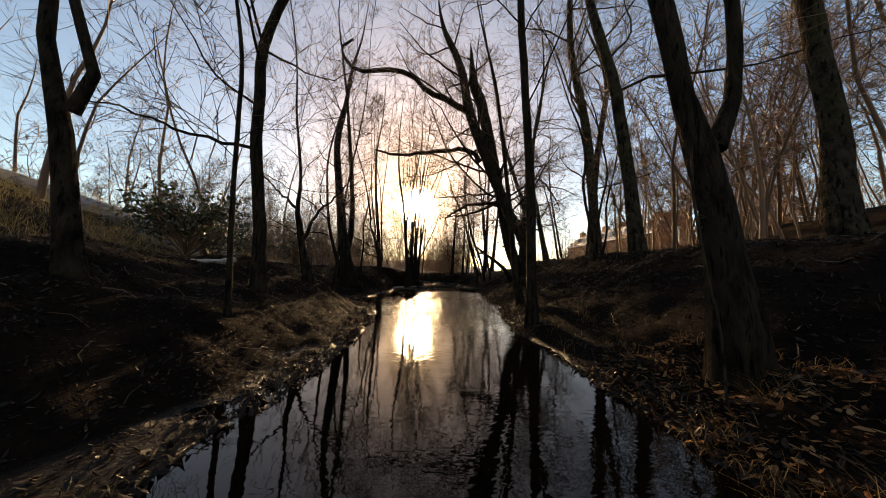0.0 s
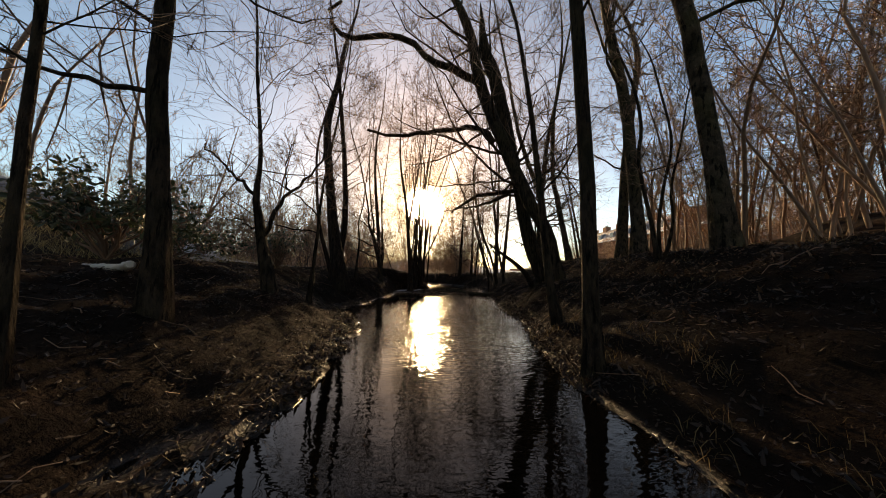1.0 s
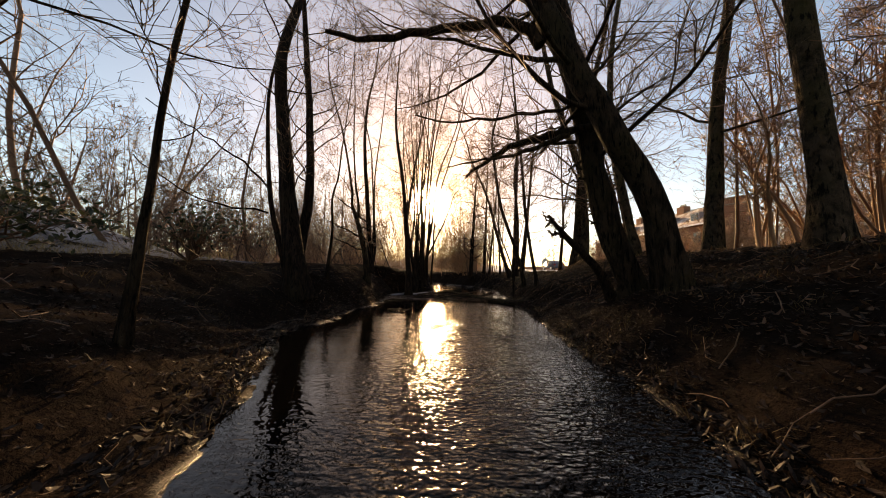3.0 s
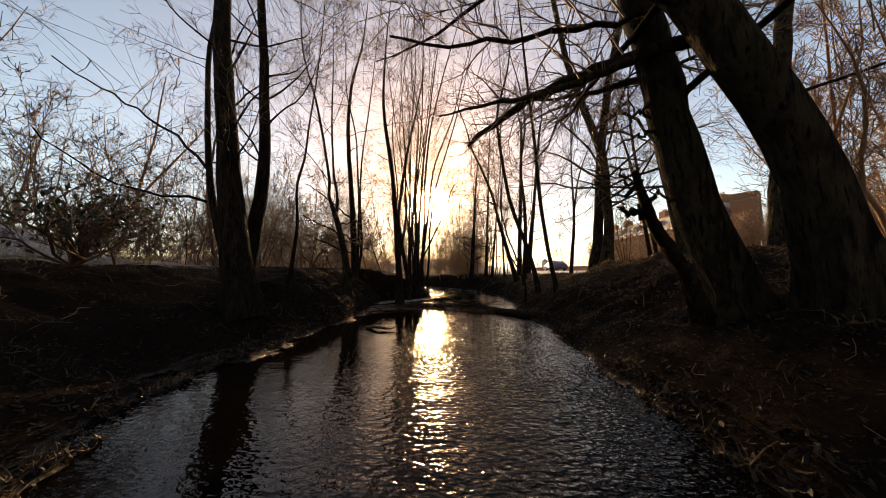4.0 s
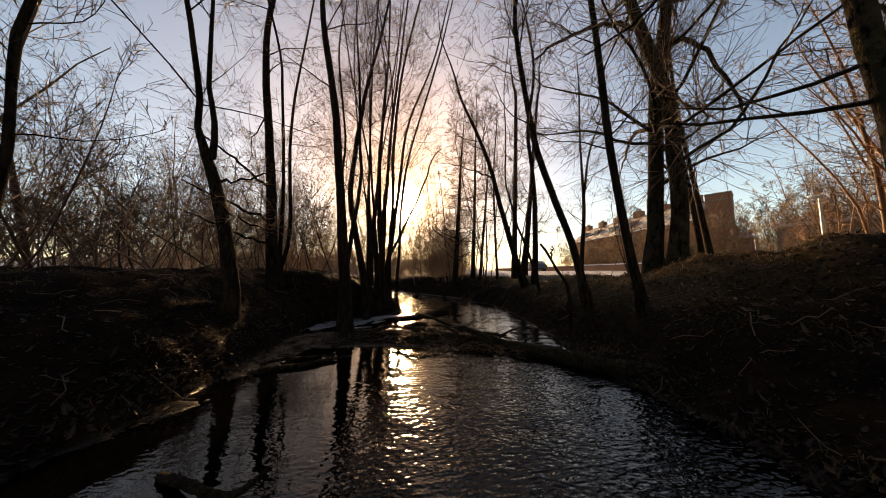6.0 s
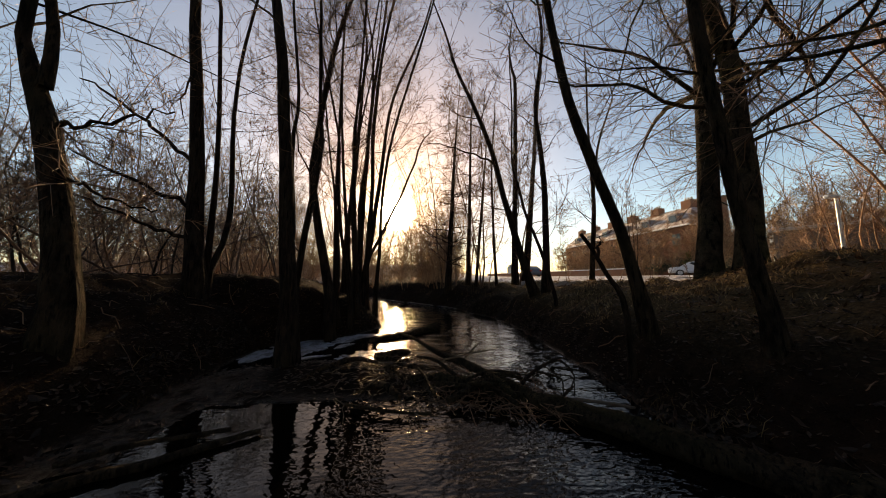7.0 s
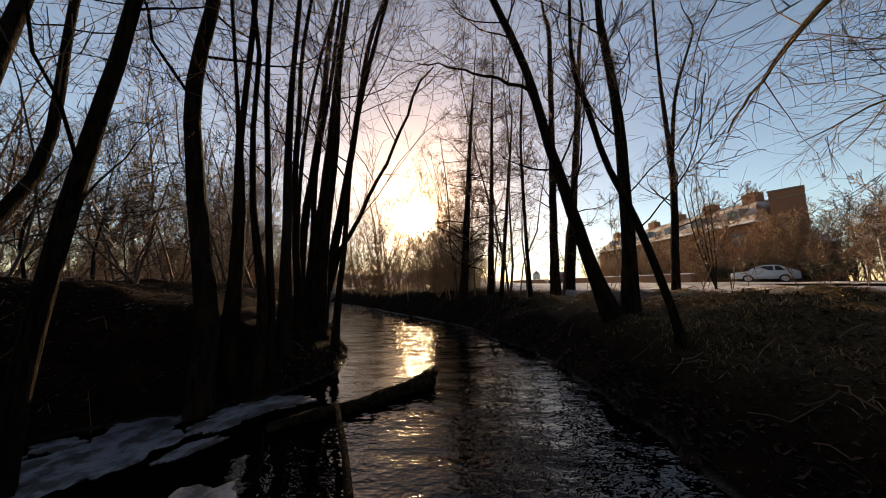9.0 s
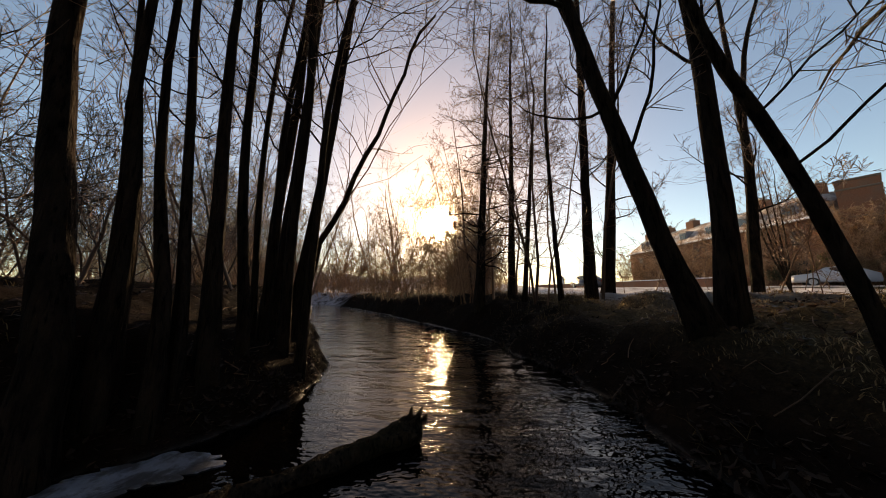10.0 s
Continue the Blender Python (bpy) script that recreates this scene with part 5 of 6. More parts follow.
def car(label, paint, m, length=4.2, roof=1.46):
    root = tagged(new("car"), label, "car", "parked cars")
    w = 0.86
    half = length / 2
    outline = [(-half, 0.30), (-half - 0.02, 0.55), (-half + 0.08, 0.82), (-half + 0.95, 0.93), (-half + 1.55, roof - 0.06), (-half + 2.1, roof), (half - 1.0, roof - 0.02), (half - 0.28, roof - 0.42), (half - 0.02, 0.85), (half, 0.45), (half - 0.05, 0.28)]
    bm = bmesh.new()
    rings = []
    for y, tuck in ((-w, 0.90), (-w + 0.10, 1.0), (w - 0.10, 1.0), (w, 0.90)):
        ring = []
        for x, z in outline:
            pinch = 0.16 * smoothstep(0.85, roof, z)
            ring.append(bm.verts.new((x * (1 if tuck == 1 else 0.985), y * (1 - pinch), 0.28 + (z - 0.28) * (1 if tuck == 1 else 0.985))))
        rings.append(ring)
    n = len(outline)
    for a, b in zip(rings, rings[1:]):
        for i in range(n):
            bm.faces.new((a[i], a[(i + 1) % n], b[(i + 1) % n], b[i]))
    bm.faces.new(rings[0][::-1]), bm.faces.new(rings[-1])
    bmesh.ops.recalc_face_normals(bm, faces=bm.faces)
    part("body", bm_mesh("body", bm, paint, True), root)
    for side in (-1, 1):
        y = side * (w * 0.875 + 0.012)
        for x0, x1, x2, x3 in ((-half + 1.28, -half + 1.72, -half + 2.25, -half + 2.25), (-half + 2.33, -half + 2.33, half - 1.0, half - 0.72)):
            bm = bmesh.new()
            vs = [bm.verts.new(p) for p in ((x0, y * 1.06, 0.95), (x3, y * 1.06, 0.95), (x2, y, roof - 0.10), (x1, y, roof - 0.10))]
            bm.faces.new(vs)
            bmesh.ops.solidify(bm, geom=list(bm.faces), thickness=0.015)
            part("side_window", bm_mesh("side_window", bm, GLASS_DARK), root)
    for x in (-half + 0.82, half - 0.80):
        for side in (-1, 1):
            bm = bmesh.new()
            turn = Matrix.Translation((x, side * (w - 0.09), 0.31)) @ Matrix.Rotation(radians(90), 4, "X")
            bmesh.ops.create_cone(bm, cap_ends=True, segments=24, radius1=0.31, radius2=0.31, depth=0.2, matrix=turn)
            wheel = part("wheel", bm_mesh("wheel", bm, RUBBER), root)
            bm = bmesh.new()
            turn = Matrix.Translation((x, side * (w + 0.012), 0.31)) @ Matrix.Rotation(radians(90), 4, "X")
            bmesh.ops.create_cone(bm, cap_ends=True, segments=16, radius1=0.2, radius2=0.2, depth=0.02, matrix=turn)
            part("rim", bm_mesh("rim", bm, STEEL), wheel)
    for side in (-1, 1):
        bm = bmesh.new()
        box(bm, -half - 0.02, -half + 0.1, side * 0.62 - 0.16, side * 0.62 + 0.16, 0.62, 0.76, 0.02)
        part("headlight", bm_mesh("headlight", bm, LAMP_CLEAR), root)
        bm = bmesh.new()
        box(bm, half - 0.14, half + 0.005, side * 0.64 - 0.13, side * 0.64 + 0.13, 0.72, 0.92, 0.02)
        part("tail_light", bm_mesh("tail_light", bm, LAMP_RED), root)
    root.matrix_world = m
    return root


car("white hatchback parked on the frosted street", CAR_WHITE, pose(26.6, 33.6, 0.86, 0, 0, -42), 3.55, 1.4)
car("dark car parked far down the street", CAR_DARK, pose(14.6, 45.0, 0.84, 0, 0, -85))


def street_lamp(x, y, top):
    z = float(height(x, y))
    root = tagged(new("street_lamp"), "pale metal street lamp post", "street lamp")
    root.location = (x, y, z)
    line = smooth_path([(0, 0, -0.1, 0.07), (0, 0, 1.2, 0.06), (0, 0, top - z, 0.04)], 10)
    part("pole", mesh_np("pole", *tubes(line[None, :, :3], line[None, :, 3], 10), STEEL), root)
    bm = bmesh.new()
    box(bm, -0.45, 0.08, -0.09, 0.09, top - z - 0.06, top - z + 0.06, 0.03)
    part("lantern", bm_mesh("lantern", bm, STEEL), root)


street_lamp(16.8, 18.5, 4.05)


# ---- leaves, sticks and grass on the banks ----
def blades(name, spots, rng, size, material, label, stand=False, flat=0.25, category="leaf litter", wide=0.0018):
    """Small curled leaves (or upright blades) as one mesh."""
    n = len(spots)
    z = height(spots[:, 0], spots[:, 1])
    c = np.stack([spots[:, 0], spots[:, 1], z + 0.004], 1)
    a = rng.uniform(0, 2 * np.pi, n)
    s = rng.uniform(*size, n)
    if stand:
        lean = rng.normal(size=(n, 2)) * 0.45
        up = np.stack([lean[:, 0], lean[:, 1], np.ones(n)], 1) * s[:, None]
        side = np.stack([np.cos(a), np.sin(a), np.zeros(n)], 1) * wide
        bend = np.stack([lean[:, 0], lean[:, 1], np.zeros(n) - 0.25], 1) * s[:, None] * 0.7
        v = np.stack([c - side, c + side, c + up * 0.6 + side * 0.8, c + up * 0.6 - side * 0.8, c + up + bend + side * 0.15, c + up + bend - side * 0.15], 1)
        q = np.arange(n)[:, None, None] * 6 + np.array([[0, 1, 2, 3], [3, 2, 4, 5]])
    else:
        t1 = np.stack([np.cos(a), np.sin(a), rng.normal(size=n) * flat], 1) * s[:, None]
        t2 = np.stack([-np.sin(a), np.cos(a), rng.normal(size=n) * flat], 1) * s[:, None] * 0.62
        lift = np.stack([np.zeros(n), np.zeros(n), s * rng.uniform(0.05, 0.5, n)], 1)
        v = np.stack([c - t1, c - t1 * 0.2 - t2 * 0.5 + lift * 0.4, c + t1 * 0.6 - t2 * 0.4 + lift * 0.5, c + t1 + lift, c + t1 * 0.5 + t2 * 0.45 + lift * 0.7, c - t1 * 0.3 + t2 * 0.5 + lift * 0.6], 1)
        q = np.arange(n)[:, None, None] * 6 + np.array([[0, 1, 4, 5], [1, 2, 3, 4]])
    v[..., 2] = np.maximum(v[..., 2], c[:, None, 2] + 0.001)
    return tagged(new(name, mesh_np(name, v.reshape(-1, 3), q.reshape(-1, 4), material, False)), label, category, kind="stuff")


rng = np.random.default_rng(31)
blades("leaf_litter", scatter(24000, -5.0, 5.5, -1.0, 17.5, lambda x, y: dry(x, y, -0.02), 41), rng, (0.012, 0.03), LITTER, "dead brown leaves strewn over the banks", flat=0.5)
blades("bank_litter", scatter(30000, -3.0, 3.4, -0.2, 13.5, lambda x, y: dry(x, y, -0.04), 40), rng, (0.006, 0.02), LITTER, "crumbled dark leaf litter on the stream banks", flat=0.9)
blades("near_leaves", scatter(2200, 1.3, 3.0, -0.3, 2.1, lambda x, y: dry(x, y, 0.0) & (x < 2.5 - 0.35 * y), 42), rng, (0.010, 0.028), LEAF_ORANGE, "curled orange-brown dead leaves beside the water", flat=0.4)
around = np.repeat(scatter(60, 1.3, 2.6, 0.2, 4.5, lambda x, y: dry(x, y, -0.03) & (x < 2.2 - 0.12 * y), 48), 16, 0)
blades("shore_straw", around + rng.normal(size=around.shape) * 0.05, rng, (0.04, 0.10), STRAW, "dry straw-coloured grass drooping at the water edge", True, category="grass")
blades("shelf_leaves", scatter(1500, -2.2, 0.9, 6.5, 13.6, lambda x, y: height(x, y) > -0.005, 47), rng, (0.015, 0.04), LITTER, "sodden dead leaves on the muddy shelf")
tufts = scatter(220, -4.5, 6.5, 0.0, 19.0, lambda x, y: dry(x, y, 0.05) & ((y > 6) | (np.abs(x) > 2.4)), 43)
around = np.repeat(tufts, 22, 0) + rng.normal(size=(len(tufts) * 22, 2)) * 0.07
blades("bank_grass", around, rng, (0.03, 0.09), DRYGRASS, "tufts of dry yellowed grass on the banks", True, category="grass")
far_t = scatter(700, -12, 5, 15.5, 25.0, lambda x, y: dry(x, y, 0.2) & (x < 3.2), 44)
around = np.repeat(far_t, 12, 0) + rng.normal(size=(len(far_t) * 12, 2)) * 0.12
blades("meadow_grass", around, rng, (0.06, 0.2), DRYGRASS, "rough dry grass on the flat ground beyond", True, category="grass")
tuss = scatter(620, 2.0, 9, 10.5, 19, lambda x, y: (x > np.interp(y, EDGE_Y, EDGE_R) + 0.4) & (value_noise(x * 2.1, y * 2.1, 31) + 0.5 * value_noise(x * 4.7, y * 4.7, 32) > 0.02), 49)
around = np.repeat(tuss, 44, 0) + rng.normal(size=(len(tuss) * 44, 2)) * 0.07
blades("tussocks", around, rng, (0.015, 0.05), TUSSOCK, "low straw-brown grass tussocks on the flat bank, coloured as if sunlit", True, category="grass", wide=0.0026)
top_t = scatter(260, 2.2, 7.0, 6.0, 14.0, lambda x, y: x > np.interp(y, EDGE_Y, EDGE_R) + 0.7, 61)
around = np.repeat(top_t, 12, 0) + rng.normal(size=(len(top_t) * 12, 2)) * 0.08
blades("bank_top_grass", around, rng, (0.03, 0.09), STRAW, "flattened straw-coloured grass on top of the bank", True, category="grass")
blades("bank_top_leaves", scatter(15000, 2.0, 8.0, 3.0, 15.0, lambda x, y: x > np.interp(y, EDGE_Y, EDGE_R) + 0.6, 62), rng, (0.012, 0.034), LEAF_BROWN, "curled russet leaves on top of the bank", flat=0.7)
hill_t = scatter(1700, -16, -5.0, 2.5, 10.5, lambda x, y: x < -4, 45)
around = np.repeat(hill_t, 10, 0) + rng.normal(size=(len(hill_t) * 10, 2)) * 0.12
blades("slope_grass", around, rng, (0.1, 0.35), SLOPE_GRASS, "dry grass on the slope, coloured as if sunlit", True, category="grass")

edge_y = rng.uniform(-0.3, 17.0, 16000)
edge_side = rng.random(16000) < 0.5
edge_x = np.where(edge_side, np.interp(edge_y, EDGE_Y, EDGE_L) + 0.06 - np.abs(rng.normal(size=16000)) * 0.16, np.interp(edge_y, EDGE_Y, EDGE_R) - 0.06 + np.abs(rng.normal(size=16000)) * 0.14)
edge = np.stack([edge_x, edge_y], 1)
edge = edge[(height(edge[:, 0], edge[:, 1]) > -0.012) & (value_noise(edge[:, 0] * 3, edge[:, 1] * 3, 21) > -0.22)]
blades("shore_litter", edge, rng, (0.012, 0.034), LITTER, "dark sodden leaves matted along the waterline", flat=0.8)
near_edge = np.repeat(edge[rng.random(len(edge)) < 0.012], 7, 0)
blades("shore_grass", near_edge + rng.normal(size=near_edge.shape) * 0.03, rng, (0.04, 0.11), DRYGRASS, "thin dead grass hanging over the waterline", True, category="grass")

n_st = 900
sp = scatter(n_st, -4.5, 5.0, -0.5, 17.0, lambda x, y: dry(x, y, -0.12), 46)
a = rng.uniform(0, 2 * np.pi, n_st)
ln = rng.uniform(0.05, 0.28, n_st)
u = np.linspace(-0.5, 0.5, 4)[None, :, None]
P = np.stack([sp[:, 0], sp[:, 1]], 1)[:, None] + np.stack([np.cos(a), np.sin(a)], 1)[:, None] * ln[:, None, None] * u + rng.normal(size=(n_st, 4, 2)) * 0.015
Z = height(P[..., 0], P[..., 1]) + 0.008 + np.abs(rng.normal(size=(n_st, 4))) * 0.012
v, q = tubes(np.concatenate([P, Z[..., None]], 2), np.repeat(rng.uniform(0.0012, 0.0038, n_st)[:, None], 4, 1), 4)
tagged(new("fallen_twigs", mesh_np("fallen_twigs", v, q, TWIG)), "thin fallen twigs on the leaf litter", "twigs", kind="stuff")


# ---- log jam ----
def log(label, points, sides=12, material=None, name="log", cut=True, seed=0):
    line = smooth_path(points, 40)
    rng = np.random.default_rng(500 + seed)
    base = line[0, :3].copy()
    v, q = tubes(line[None, :, :3] - base, line[None, :, 3], sides)
    ctr = np.repeat(line[:, :3] - base, sides, 0)
    v = ctr + (v - ctr) * (1 + 0.5 * value_noise(np.repeat(np.arange(40) * 0.4, sides) * 0.9, np.tile(np.arange(sides), 40) * 0.8, seed) + 0.3 * value_noise(np.repeat(np.arange(40) * 0.4, sides) * 2.7, np.tile(np.arange(sides), 40) * 2.1, seed + 9))[:, None]
    root = tagged(new(name, mesh_np(name, v, q, material or WET_LOG)), label, name)
    root.location = base
    if cut:
        for end, nxt in ((0, 1), (-1, -2)):
            d = Vector(line[end, :3] - line[nxt, :3]).normalized()
            bm = bmesh.new()
            m = Matrix.Translation(Vector(line[end, :3] - base)) @ d.to_track_quat("Z", "Y").to_matrix().to_4x4()
            bmesh.ops.create_cone(bm, cap_ends=True, segments=10, radius1=line[end, 3] * 0.98, radius2=line[end, 3] * 0.6, depth=line[end, 3] * 0.5, matrix=m)
            part("broken_end", bm_mesh("broken_end", bm, material or WET_LOG), root)
    return root


ragged = log("wet dark log lying in the water with a ragged end", [(-0.75, 13.15, 0.0, 0.034), (-0.52, 13.29, 0.02, 0.04), (-0.31, 13.41, 0.02, 0.043), (-0.1, 13.57, 0.035, 0.048), (0.07, 13.73, 0.04, 0.054), (0.17, 13.8, 0.055, 0.07), (0.25, 13.86, 0.065, 0.078)], seed=1)
for dx, dz, tall in ((-0.03, 0.06, 0.07), (0.02, 0.05, 0.09), (0.05, 0.03, 0.06)):
    bm = bmesh.new()
    bmesh.ops.create_cone(bm, cap_ends=True, segments=6, radius1=0.026, radius2=0.004, depth=tall, matrix=Matrix.Translation((1.0 + dx, 0.71 + dx * 0.4, 0.065 + dz + tall * 0.3)) @ Matrix.Rotation(0.35 + dx * 4, 4, "Y"))
    part("splinter", bm_mesh("splinter", bm, WET_LOG), ragged, "jagged splinter of torn wood")
log("broken side branch on the wet log", [(-0.2, 13.5, 0.04, 0.012), (-0.16, 13.44, 0.10, 0.009), (-0.1, 13.42, 0.13, 0.005)], name="branch", sides=8, cut=False, seed=12)
log("knotty snapped stub of the wet log", [(0.02, 13.68, 0.06, 0.014), (0.05, 13.64, 0.10, 0.010), (0.06, 13.62, 0.12, 0.006)], name="branch", sides=8, cut=False, seed=13)
log("long dark pole slanting across the log jam", [(-0.38, 13.3, 0.10, 0.014), (-0.12, 12.75, 0.12, 0.018), (0.14, 12.18, 0.10, 0.024), (0.38, 11.75, 0.10, 0.034), (0.57, 11.42, 0.09, 0.038), (0.9, 10.92, 0.06, 0.034), (1.36, 10.45, 0.05, 0.03)], name="pole", seed=2)
log("short thick round log in the log jam", [(-0.52, 12.25, 0.03, 0.05), (-0.38, 12.29, 0.04, 0.054), (-0.26, 12.33, 0.045, 0.05), (-0.15, 12.36, 0.06, 0.022)], seed=3)
log("waterlogged branch across the front of the jam", [(0.0, 11.45, 0.03, 0.035), (0.4, 11.33, 0.04, 0.045), (0.83, 11.04, 0.045, 0.058), (1.15, 10.72, 0.05, 0.068), (1.4, 10.4, 0.06, 0.072), (1.75, 10.08, 0.08, 0.07)], seed=4)
log("bare stick resting on the log jam", [(0.89, 11.05, 0.08, 0.012), (1.1, 10.98, 0.08, 0.011), (1.33, 10.89, 0.07, 0.009)], material=TWIG_PALE, name="stick", sides=8, seed=5)
log("mossy log buried in the jam", [(-0.35, 11.6, 0.04, 0.035), (0.1, 11.5, 0.07, 0.042), (0.55, 11.3, 0.05, 0.036)], seed=7)
log("small forked twig standing out of the water", [(0.4, 12.12, 0.0, 0.010), (0.5, 12.18, 0.08, 0.010), (0.62, 12.25, 0.16, 0.007)], material=BARK_DARK, name="branch", sides=8, cut=False, seed=9)
log("floating black branch in the pool", [(-1.3, 9.3, 0.01, 0.02), (-1.1, 9.2, 0.04, 0.02), (-0.9, 9.15, 0.03, 0.015), (-0.8, 9.25, 0.06, 0.008)], name="branch", sides=8, cut=False, seed=10)
log("pale fallen log on the leaf-covered bank", [(-3.4, 3.75, 0.86, 0.03), (-2.9, 3.65, 0.86, 0.035), (-2.55, 3.45, 0.88, 0.04)], material=PALE_WOOD, seed=11)

for k, pts in enumerate(([(0.65, 11.17, 0.06, 0.015), (0.8, 11.3, 0.13, 0.014), (1.02, 11.46, 0.17, 0.012), (1.2, 11.56, 0.16, 0.010), (1.25, 11.44, 0.08, 0.007), (1.18, 11.36, 0.02, 0.005)],
                         [(0.9, 11.38, 0.14, 0.009), (1.02, 11.3, 0.13, 0.008), (1.09, 11.33, 0.08, 0.006), (1.05, 11.24, 0.02, 0.005)],
                         [(0.85, 10.99, 0.05, 0.012), (0.97, 11.06, 0.10, 0.010), (1.06, 11.12, 0.12, 0.007)],
                         [(1.0, 11.44, 0.16, 0.007), (1.06, 11.37, 0.12, 0.006), (1.16, 11.3, 0.11, 0.005), (1.1, 11.18, 0.03, 0.004)])):
    log("bare crooked branch clawing out of the log jam", pts, material=BARK_DARK, name="branch", sides=8, cut=False, seed=20 + k)
log("dark sodden log along the edge of the mud", [(-1.72, 10.5, 0.015, 0.02), (-1.5, 10.62, 0.02, 0.022), (-1.33, 10.69, 0.02, 0.02), (-1.16, 10.81, 0.02, 0.018), (-0.95, 10.94, 0.02, 0.012)], seed=14)
log("thin sodden branch beside the mud", [(-1.74, 10.7, 0.03, 0.014), (-1.5, 10.8, 0.05, 0.014), (-1.12, 10.95, 0.03, 0.01)], name="branch", sides=8, cut=False, seed=15)
log("snapped stub with pale torn wood", [(0.53, 11.33, 0.13, 0.026), (0.57, 11.2, 0.12, 0.027), (0.61, 11.06, 0.09, 0.022)], sides=10, seed=16)
log("long thin branch trailing into the water", [(-0.55, 11.2, 0.03, 0.012), (-0.25, 11.06, 0.04, 0.011), (0.05, 11.03, 0.02, 0.008)], name="branch", sides=8, cut=False, seed=17)
log("forked twig standing out of the water", [(0.42, 12.1, 0.02, 0.007), (0.36, 12.16, 0.07, 0.006), (0.33, 12.2, 0.11, 0.004)], material=BARK_DARK, name="branch", sides=8, cut=False, seed=18)
log("grey stick leaning across the jam", [(0.18, 11.75, 0.14, 0.009), (0.45, 11.85, 0.16, 0.008), (0.72, 11.9, 0.19, 0.005)], material=TWIG_PALE, name="stick", sides=8, cut=False, seed=19)
for k, (x, y, lx, ly) in enumerate(((-0.52, 12.72, 0.03, 0.10), (-0.35, 12.6, 0.05, 0.12), (-0.62, 12.9, -0.02, 0.09), (-0.2, 12.45, 0.06, 0.1), (-0.3, 12.95, 0.02, 0.12), (-0.05, 11.95, 0.04, 0.11), (0.12, 11.85, -0.03, 0.13), (-0.15, 11.8, 0.02, 0.12))):
    log("thin dead stalk sticking up from the mud", [(x, y, -0.02, 0.006), (x + lx * 0.5, y + 0.02, ly * 0.6, 0.005), (x + lx, y + 0.03, ly, 0.003)], material=BARK_DARK, name="stalk", sides=6, cut=False, seed=60 + k)
rngj = np.random.default_rng(77)
for k in range(14):
    x, y = rngj.uniform(-0.9, 0.9), 0
    y = 11.5 - 0.3 * x + rngj.normal() * 0.22
    t = rngj.uniform(-0.5, 0.5) + (2.2 if k % 3 == 0 else 0)
    h = rngj.uniform(0.35, 0.75) / 2
    r = rngj.uniform(0.010, 0.028)
    bend = rngj.normal() * 0.06
    log("dark dead branch lodged in the log jam", [(x - h * math.cos(t), y - h * math.sin(t), 0.03 + rngj.uniform(0, 0.06), r), (x + bend, y + bend, 0.09 + rngj.uniform(0, 0.06), r * 0.9), (x + h * math.cos(t), y + h * math.sin(t), 0.04 + rngj.uniform(0, 0.08), r * 0.55)], material=WET_LOG, name="branch", sides=8, seed=30 + k)

jam = scatter(620, -0.8, 0.95, 10.85, 12.6, lambda x, y: (np.abs(y - 11.5 + 0.3 * x) < np.where(x < 0, 0.6, 0.38)) & ((x > -0.1) | (value_noise(x * 37, y * 41, 5) > 0.18)), 51)
n_j = len(jam)
a = rng.uniform(0, 6.28, n_j)
ln = rng.uniform(0.05, 0.3, n_j)
u = np.linspace(-0.5, 0.5, 5)[None, :, None]
P = jam[:, None] + np.stack([np.cos(a), np.sin(a)], 1)[:, None] * ln[:, None, None] * u + rng.normal(size=(n_j, 5, 2)) * 0.012
Z = np.maximum(height(jam[:, 0], jam[:, 1]), 0.0)[:, None] + rng.uniform(0.0, 0.07, n_j)[:, None] + rng.normal(size=n_j)[:, None] * 0.10 * ln[:, None] * np.linspace(-1, 1, 5)[None] + rng.normal(size=(n_j, 5)) * 0.008
thick = rng.uniform(0.0012, 0.0045, n_j)[:, None] * np.linspace(1, 0.5, 5)[None]
for name, stuff_label, pick, mat in (("jam_twigs", "tangle of dark dead twigs caught in the log jam", jam[:, 0] < 0.12, TWIG_DARK), ("jam_brush", "reddish-brown dry twigs heaped on the log jam", jam[:, 0] >= 0.12, TWIG)):
    v, q = tubes(np.concatenate([P, Z[..., None]], 2)[pick], thick[pick], 5)
    tagged(new(name, mesh_np(name, v, q, mat)), stuff_label, "twigs", kind="stuff")


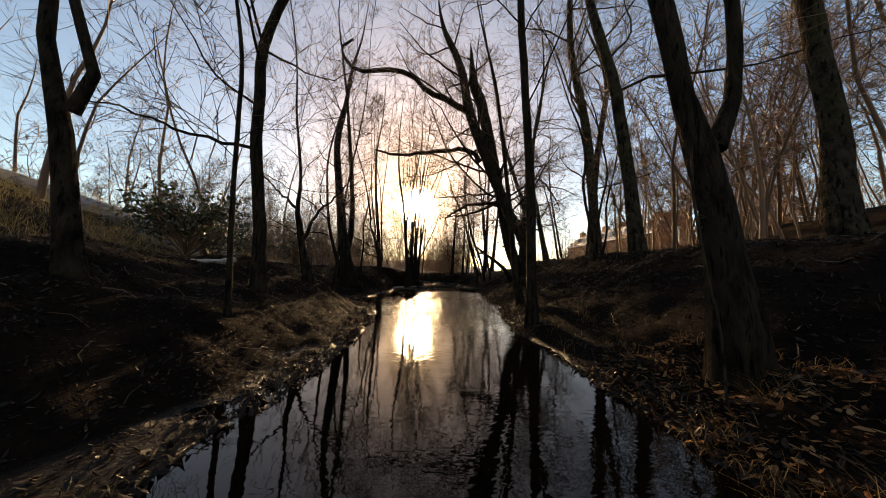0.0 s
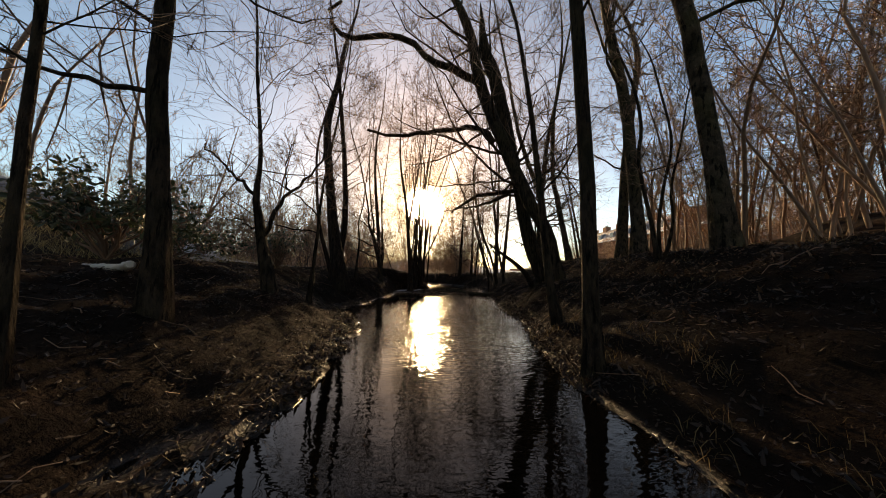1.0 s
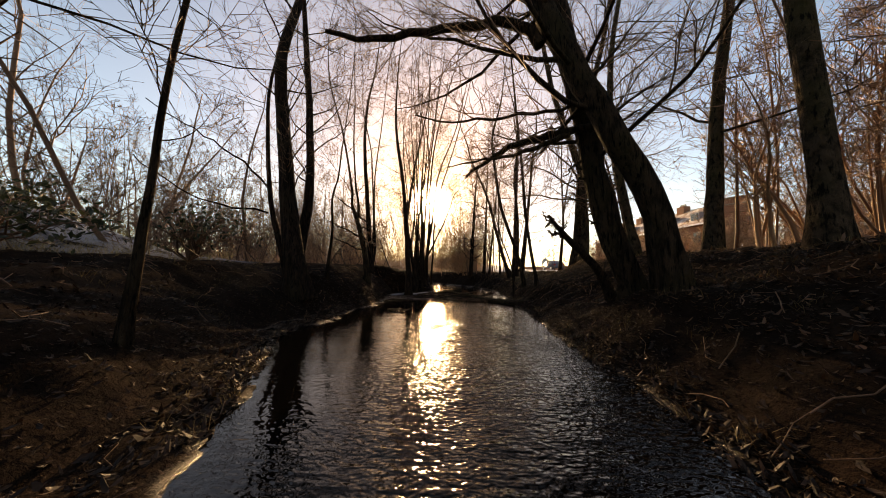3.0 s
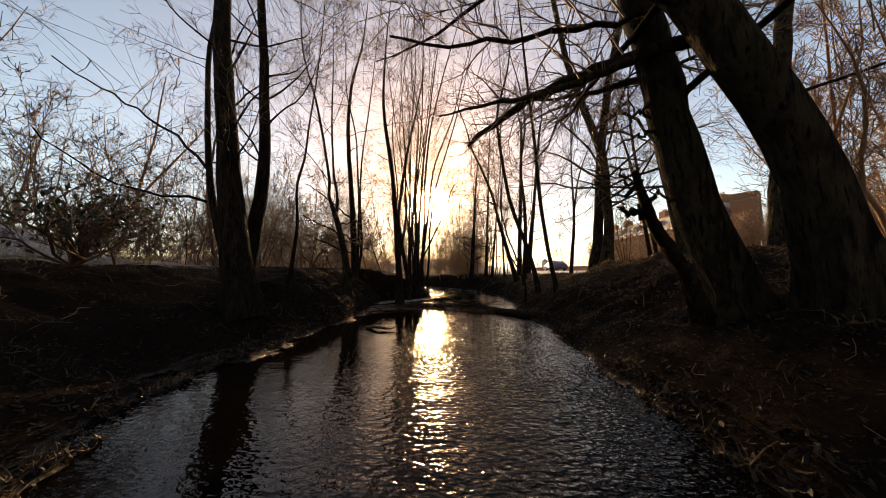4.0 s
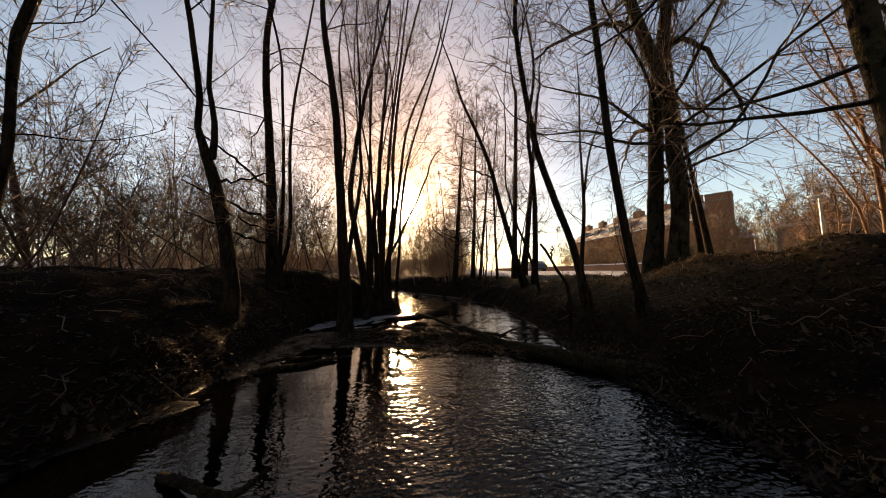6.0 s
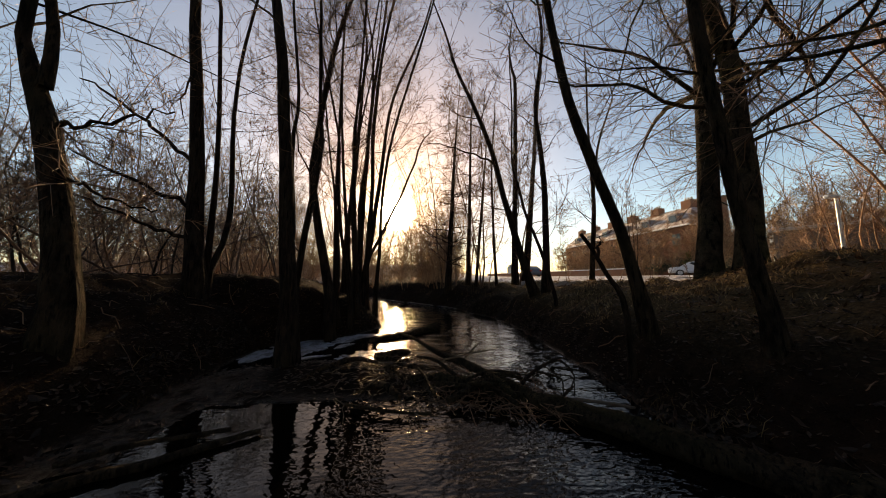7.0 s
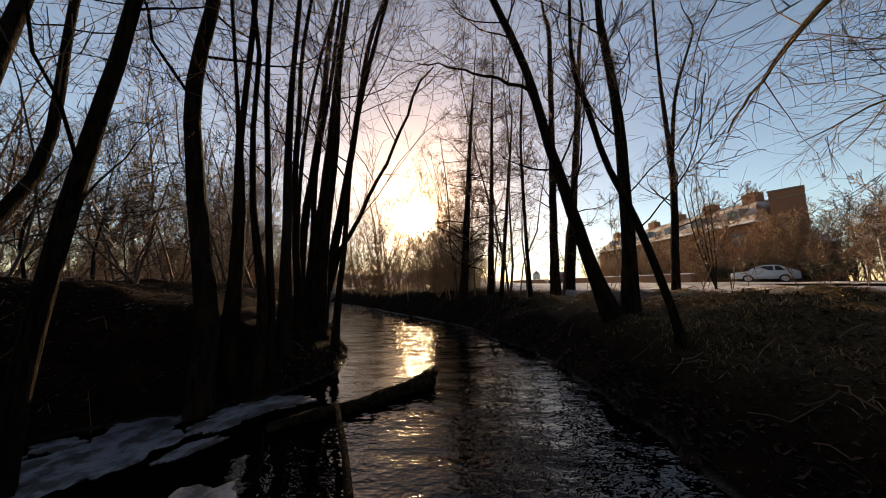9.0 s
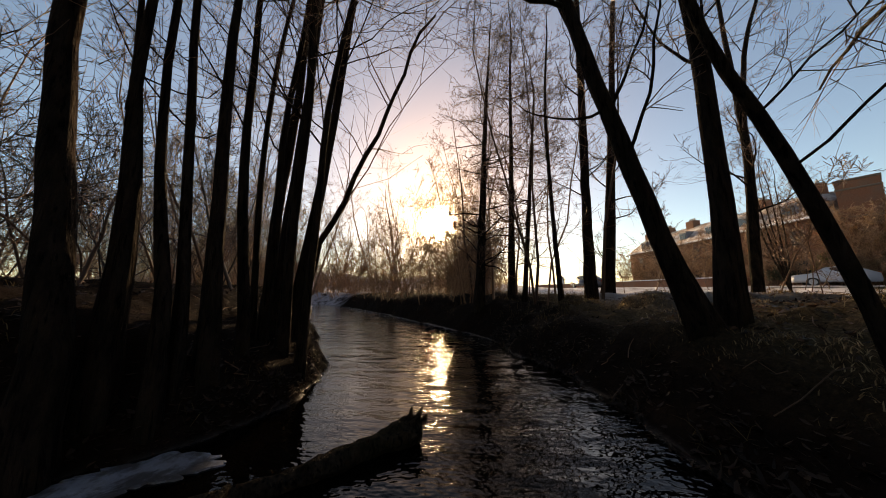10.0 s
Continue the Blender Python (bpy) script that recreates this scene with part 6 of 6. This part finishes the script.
def ice_sheet(x, y, rx, ry, turn, seed):
    """A thin ragged skin of ice between the mud and the water."""
    rng = np.random.default_rng(seed)
    n = 120
    a = np.arange(n) * 2 * np.pi / n
    wave = sum(rng.uniform(0.4, 1.0) / k**0.6 * np.sin(a * k + rng.uniform(0, 6.3)) for k in (2, 3, 5, 8, 13, 19, 29))
    r = np.clip(1 + 0.38 * wave, 0.3, 1.7)
    px, py = rx * r * np.cos(a), ry * r * np.sin(a)
    top = [(p, q, 0.007 + 0.002 * math.sin(p * 31 + q * 17)) for p, q in zip(px, py)]
    bm = bmesh.new()
    rim = [bm.verts.new(p) for p in top]
    low = [bm.verts.new((p * 1.02, q * 1.02, -0.002)) for p, q, _ in top]
    mid = [bm.verts.new((p * 0.55, q * 0.55, 0.008)) for p, q, _ in top]
    bm.faces.new(mid)
    for i in range(n):
        bm.faces.new((rim[i - 1], mid[i - 1], mid[i], rim[i]))
        bm.faces.new((low[i - 1], rim[i - 1], rim[i], low[i]))
    bmesh.ops.recalc_face_normals(bm, faces=bm.faces)
    ob = tagged(new("ice_sheet", bm_mesh("ice_sheet", bm, ICE)), "thin grey skin of ice at the muddy water edge", "ice", "ice sheets")
    ob.matrix_world = pose(x, y, 0, 0, 0, turn)
    return ob


for i, (x, y, rx, ry, turn) in enumerate(((-1.52, 13.0, 0.42, 0.26, 92), (-0.71, 12.42, 0.26, 0.20, 5), (-1.9, 12.66, 0.32, 0.18, 40), (-0.98, 13.5, 0.30, 0.12, 14), (-1.85, 12.98, 0.12, 0.07, 15), (-1.1, 13.25, 0.20, 0.10, 50), (-1.05, 12.95, 0.16, 0.05, 60), (-1.3, 12.45, 0.18, 0.05, 20), (-0.98, 11.9, 0.20, 0.06, 30))):
    ice_sheet(x, y, rx, ry, turn, 60 + i)


# ---- evergreen bushes ----
def bush(label, x, y, rx, ry, top, leaves, leaf, seed, material):
    rng = np.random.default_rng(seed)
    z = float(height(x, y))
    root = tagged(new("bush"), label, "bush")
    root.location = (x, y, z)
    n = 26
    ang = rng.uniform(0, 2 * np.pi, n)
    out = rng.uniform(0.2, 1.0, n)
    ends = np.stack([np.cos(ang) * rx * out, np.sin(ang) * ry * out, (top - z) * np.sqrt(np.clip(1.15 - out * out * 0.8, 0.1, 1)) * rng.uniform(0.6, 1.0, n)], 1)
    u = np.linspace(0, 1, 7)[None, :, None]
    P = ends[:, None] * u
    P[..., 2] += 0.25 * np.sin(np.pi * u[..., 0]) * (top - z) * 0.4
    P[:, 1:] += rng.normal(size=(n, 6, 3)) * 0.04
    R = np.repeat(np.linspace(0.016, 0.005, 7)[None], n, 0)
    B, BR = children(P, R, 10, 0.3, 1.0, (25, 65), (0.15, 0.4), 4, rng, 0.15, 0.25, 0.6, 0.002)
    part("twigwork", mesh_np("twigwork", *joined([tubes(P, R, 5), tubes(B, BR, 3)]), TWIG), root)
    m = leaves
    who = rng.integers(0, len(B), m)
    c = B[who, rng.integers(1, 4, m)] + rng.normal(size=(m, 3)) * 0.05
    d = rng.normal(size=(m, 3)) + np.array([0, 0, -0.35])
    d /= np.linalg.norm(d, axis=1, keepdims=True)
    s = np.cross(d, rng.normal(size=(m, 3)))
    s /= np.linalg.norm(s, axis=1, keepdims=True)
    k = rng.uniform(*leaf, m)[:, None]
    nrm = np.cross(d, s)
    v = np.stack([c, c + d * k * 0.45 + s * k * 0.22 + nrm * k * 0.05, c + d * k, c + d * k * 0.45 - s * k * 0.22 + nrm * k * 0.05], 1)
    q = np.arange(m)[:, None] * 4 + np.arange(4)
    part("foliage", mesh_np("foliage", v.reshape(-1, 3), q, material, False), root)
    return root


bush("dark evergreen bush with leathery leaves on the bank", -4.3, 4.6, 1.2, 0.9, 2.25, 2400, (0.06, 0.12), 71, EVERGREEN)
bush("sprawling dark evergreen bush on the bank", -5.6, 6.6, 1.4, 1.0, 1.9, 1600, (0.06, 0.12), 72, EVERGREEN)
bush("straggly evergreen bush with a few leaves", -4.3, 8.0, 0.9, 0.8, 1.9, 500, (0.05, 0.10), 73, EVERGREEN)
bush("yellow-green garden bush behind the parked car", 28.4, 35.4, 0.8, 0.8, 3.3, 3000, (0.08, 0.16), 74, HEDGE)
bush("rounded clipped hedge beside the parked car", 25.7, 36.2, 1.2, 0.9, 2.3, 3500, (0.07, 0.13), 75, EVERGREEN)
bush("low dark shrub beside the street", 26.3, 29.4, 1.8, 1.2, 2.3, 1800, (0.08, 0.16), 76, EVERGREEN)
bush("frost-tinged low shrub near the street", 21.5, 22.5, 1.6, 1.0, 2.0, 1500, (0.07, 0.14), 77, HEDGE)


# ---- pale tower far down the street ----
def church_tower():
    root = tagged(new("church_tower"), "small pale stone tower far down the street", "tower")
    root.matrix_world = pose(50.2, 157.5, 1.0, 0, 0, 20)
    bm = bmesh.new()
    box(bm, -1.3, 1.3, -1.3, 1.3, -1, 5.0)
    part("wall", bm_mesh("wall", bm, CONCRETE), root)
    bm = bmesh.new()
    bmesh.ops.create_cone(bm, cap_ends=True, segments=4, radius1=2.0, radius2=0.05, depth=1.8, matrix=Matrix.Translation((0, 0, 5.9)) @ Matrix.Rotation(radians(45), 4, "Z"))
    part("roof", bm_mesh("roof", bm, SLATE), root)
    return root


church_tower()


# ---- a few dead leaves still clinging to the crooked sapling ----
def clinging_leaves(root, spots, seed):
    rng = np.random.default_rng(seed)
    c = np.repeat(np.asarray(spots, float), 5, 0) + rng.normal(size=(len(spots) * 5, 3)) * 0.035 - np.array(root.location)
    n = len(c)
    d = rng.normal(size=(n, 3)) + np.array([0, 0, -0.8])
    d /= np.linalg.norm(d, axis=1, keepdims=True)
    w = np.cross(d, rng.normal(size=(n, 3)))
    w /= np.linalg.norm(w, axis=1, keepdims=True)
    k = rng.uniform(0.035, 0.07, n)[:, None]
    bow = np.cross(d, w) * k * 0.12
    v = np.stack([c, c + d * k * 0.45 + w * k * 0.3 + bow, c + d * k, c + d * k * 0.45 - w * k * 0.3 + bow], 1)
    part("dead_leaves", mesh_np("dead_leaves", v.reshape(-1, 3), np.arange(n)[:, None] * 4 + np.arange(4), LEAF_ORANGE, False), root, "curled orange dead leaves")


clinging_leaves(crooked_sapling, [(2.97, 4.9, 3.36), (3.1, 4.9, 3.2), (3.22, 4.9, 3.28)], 91)
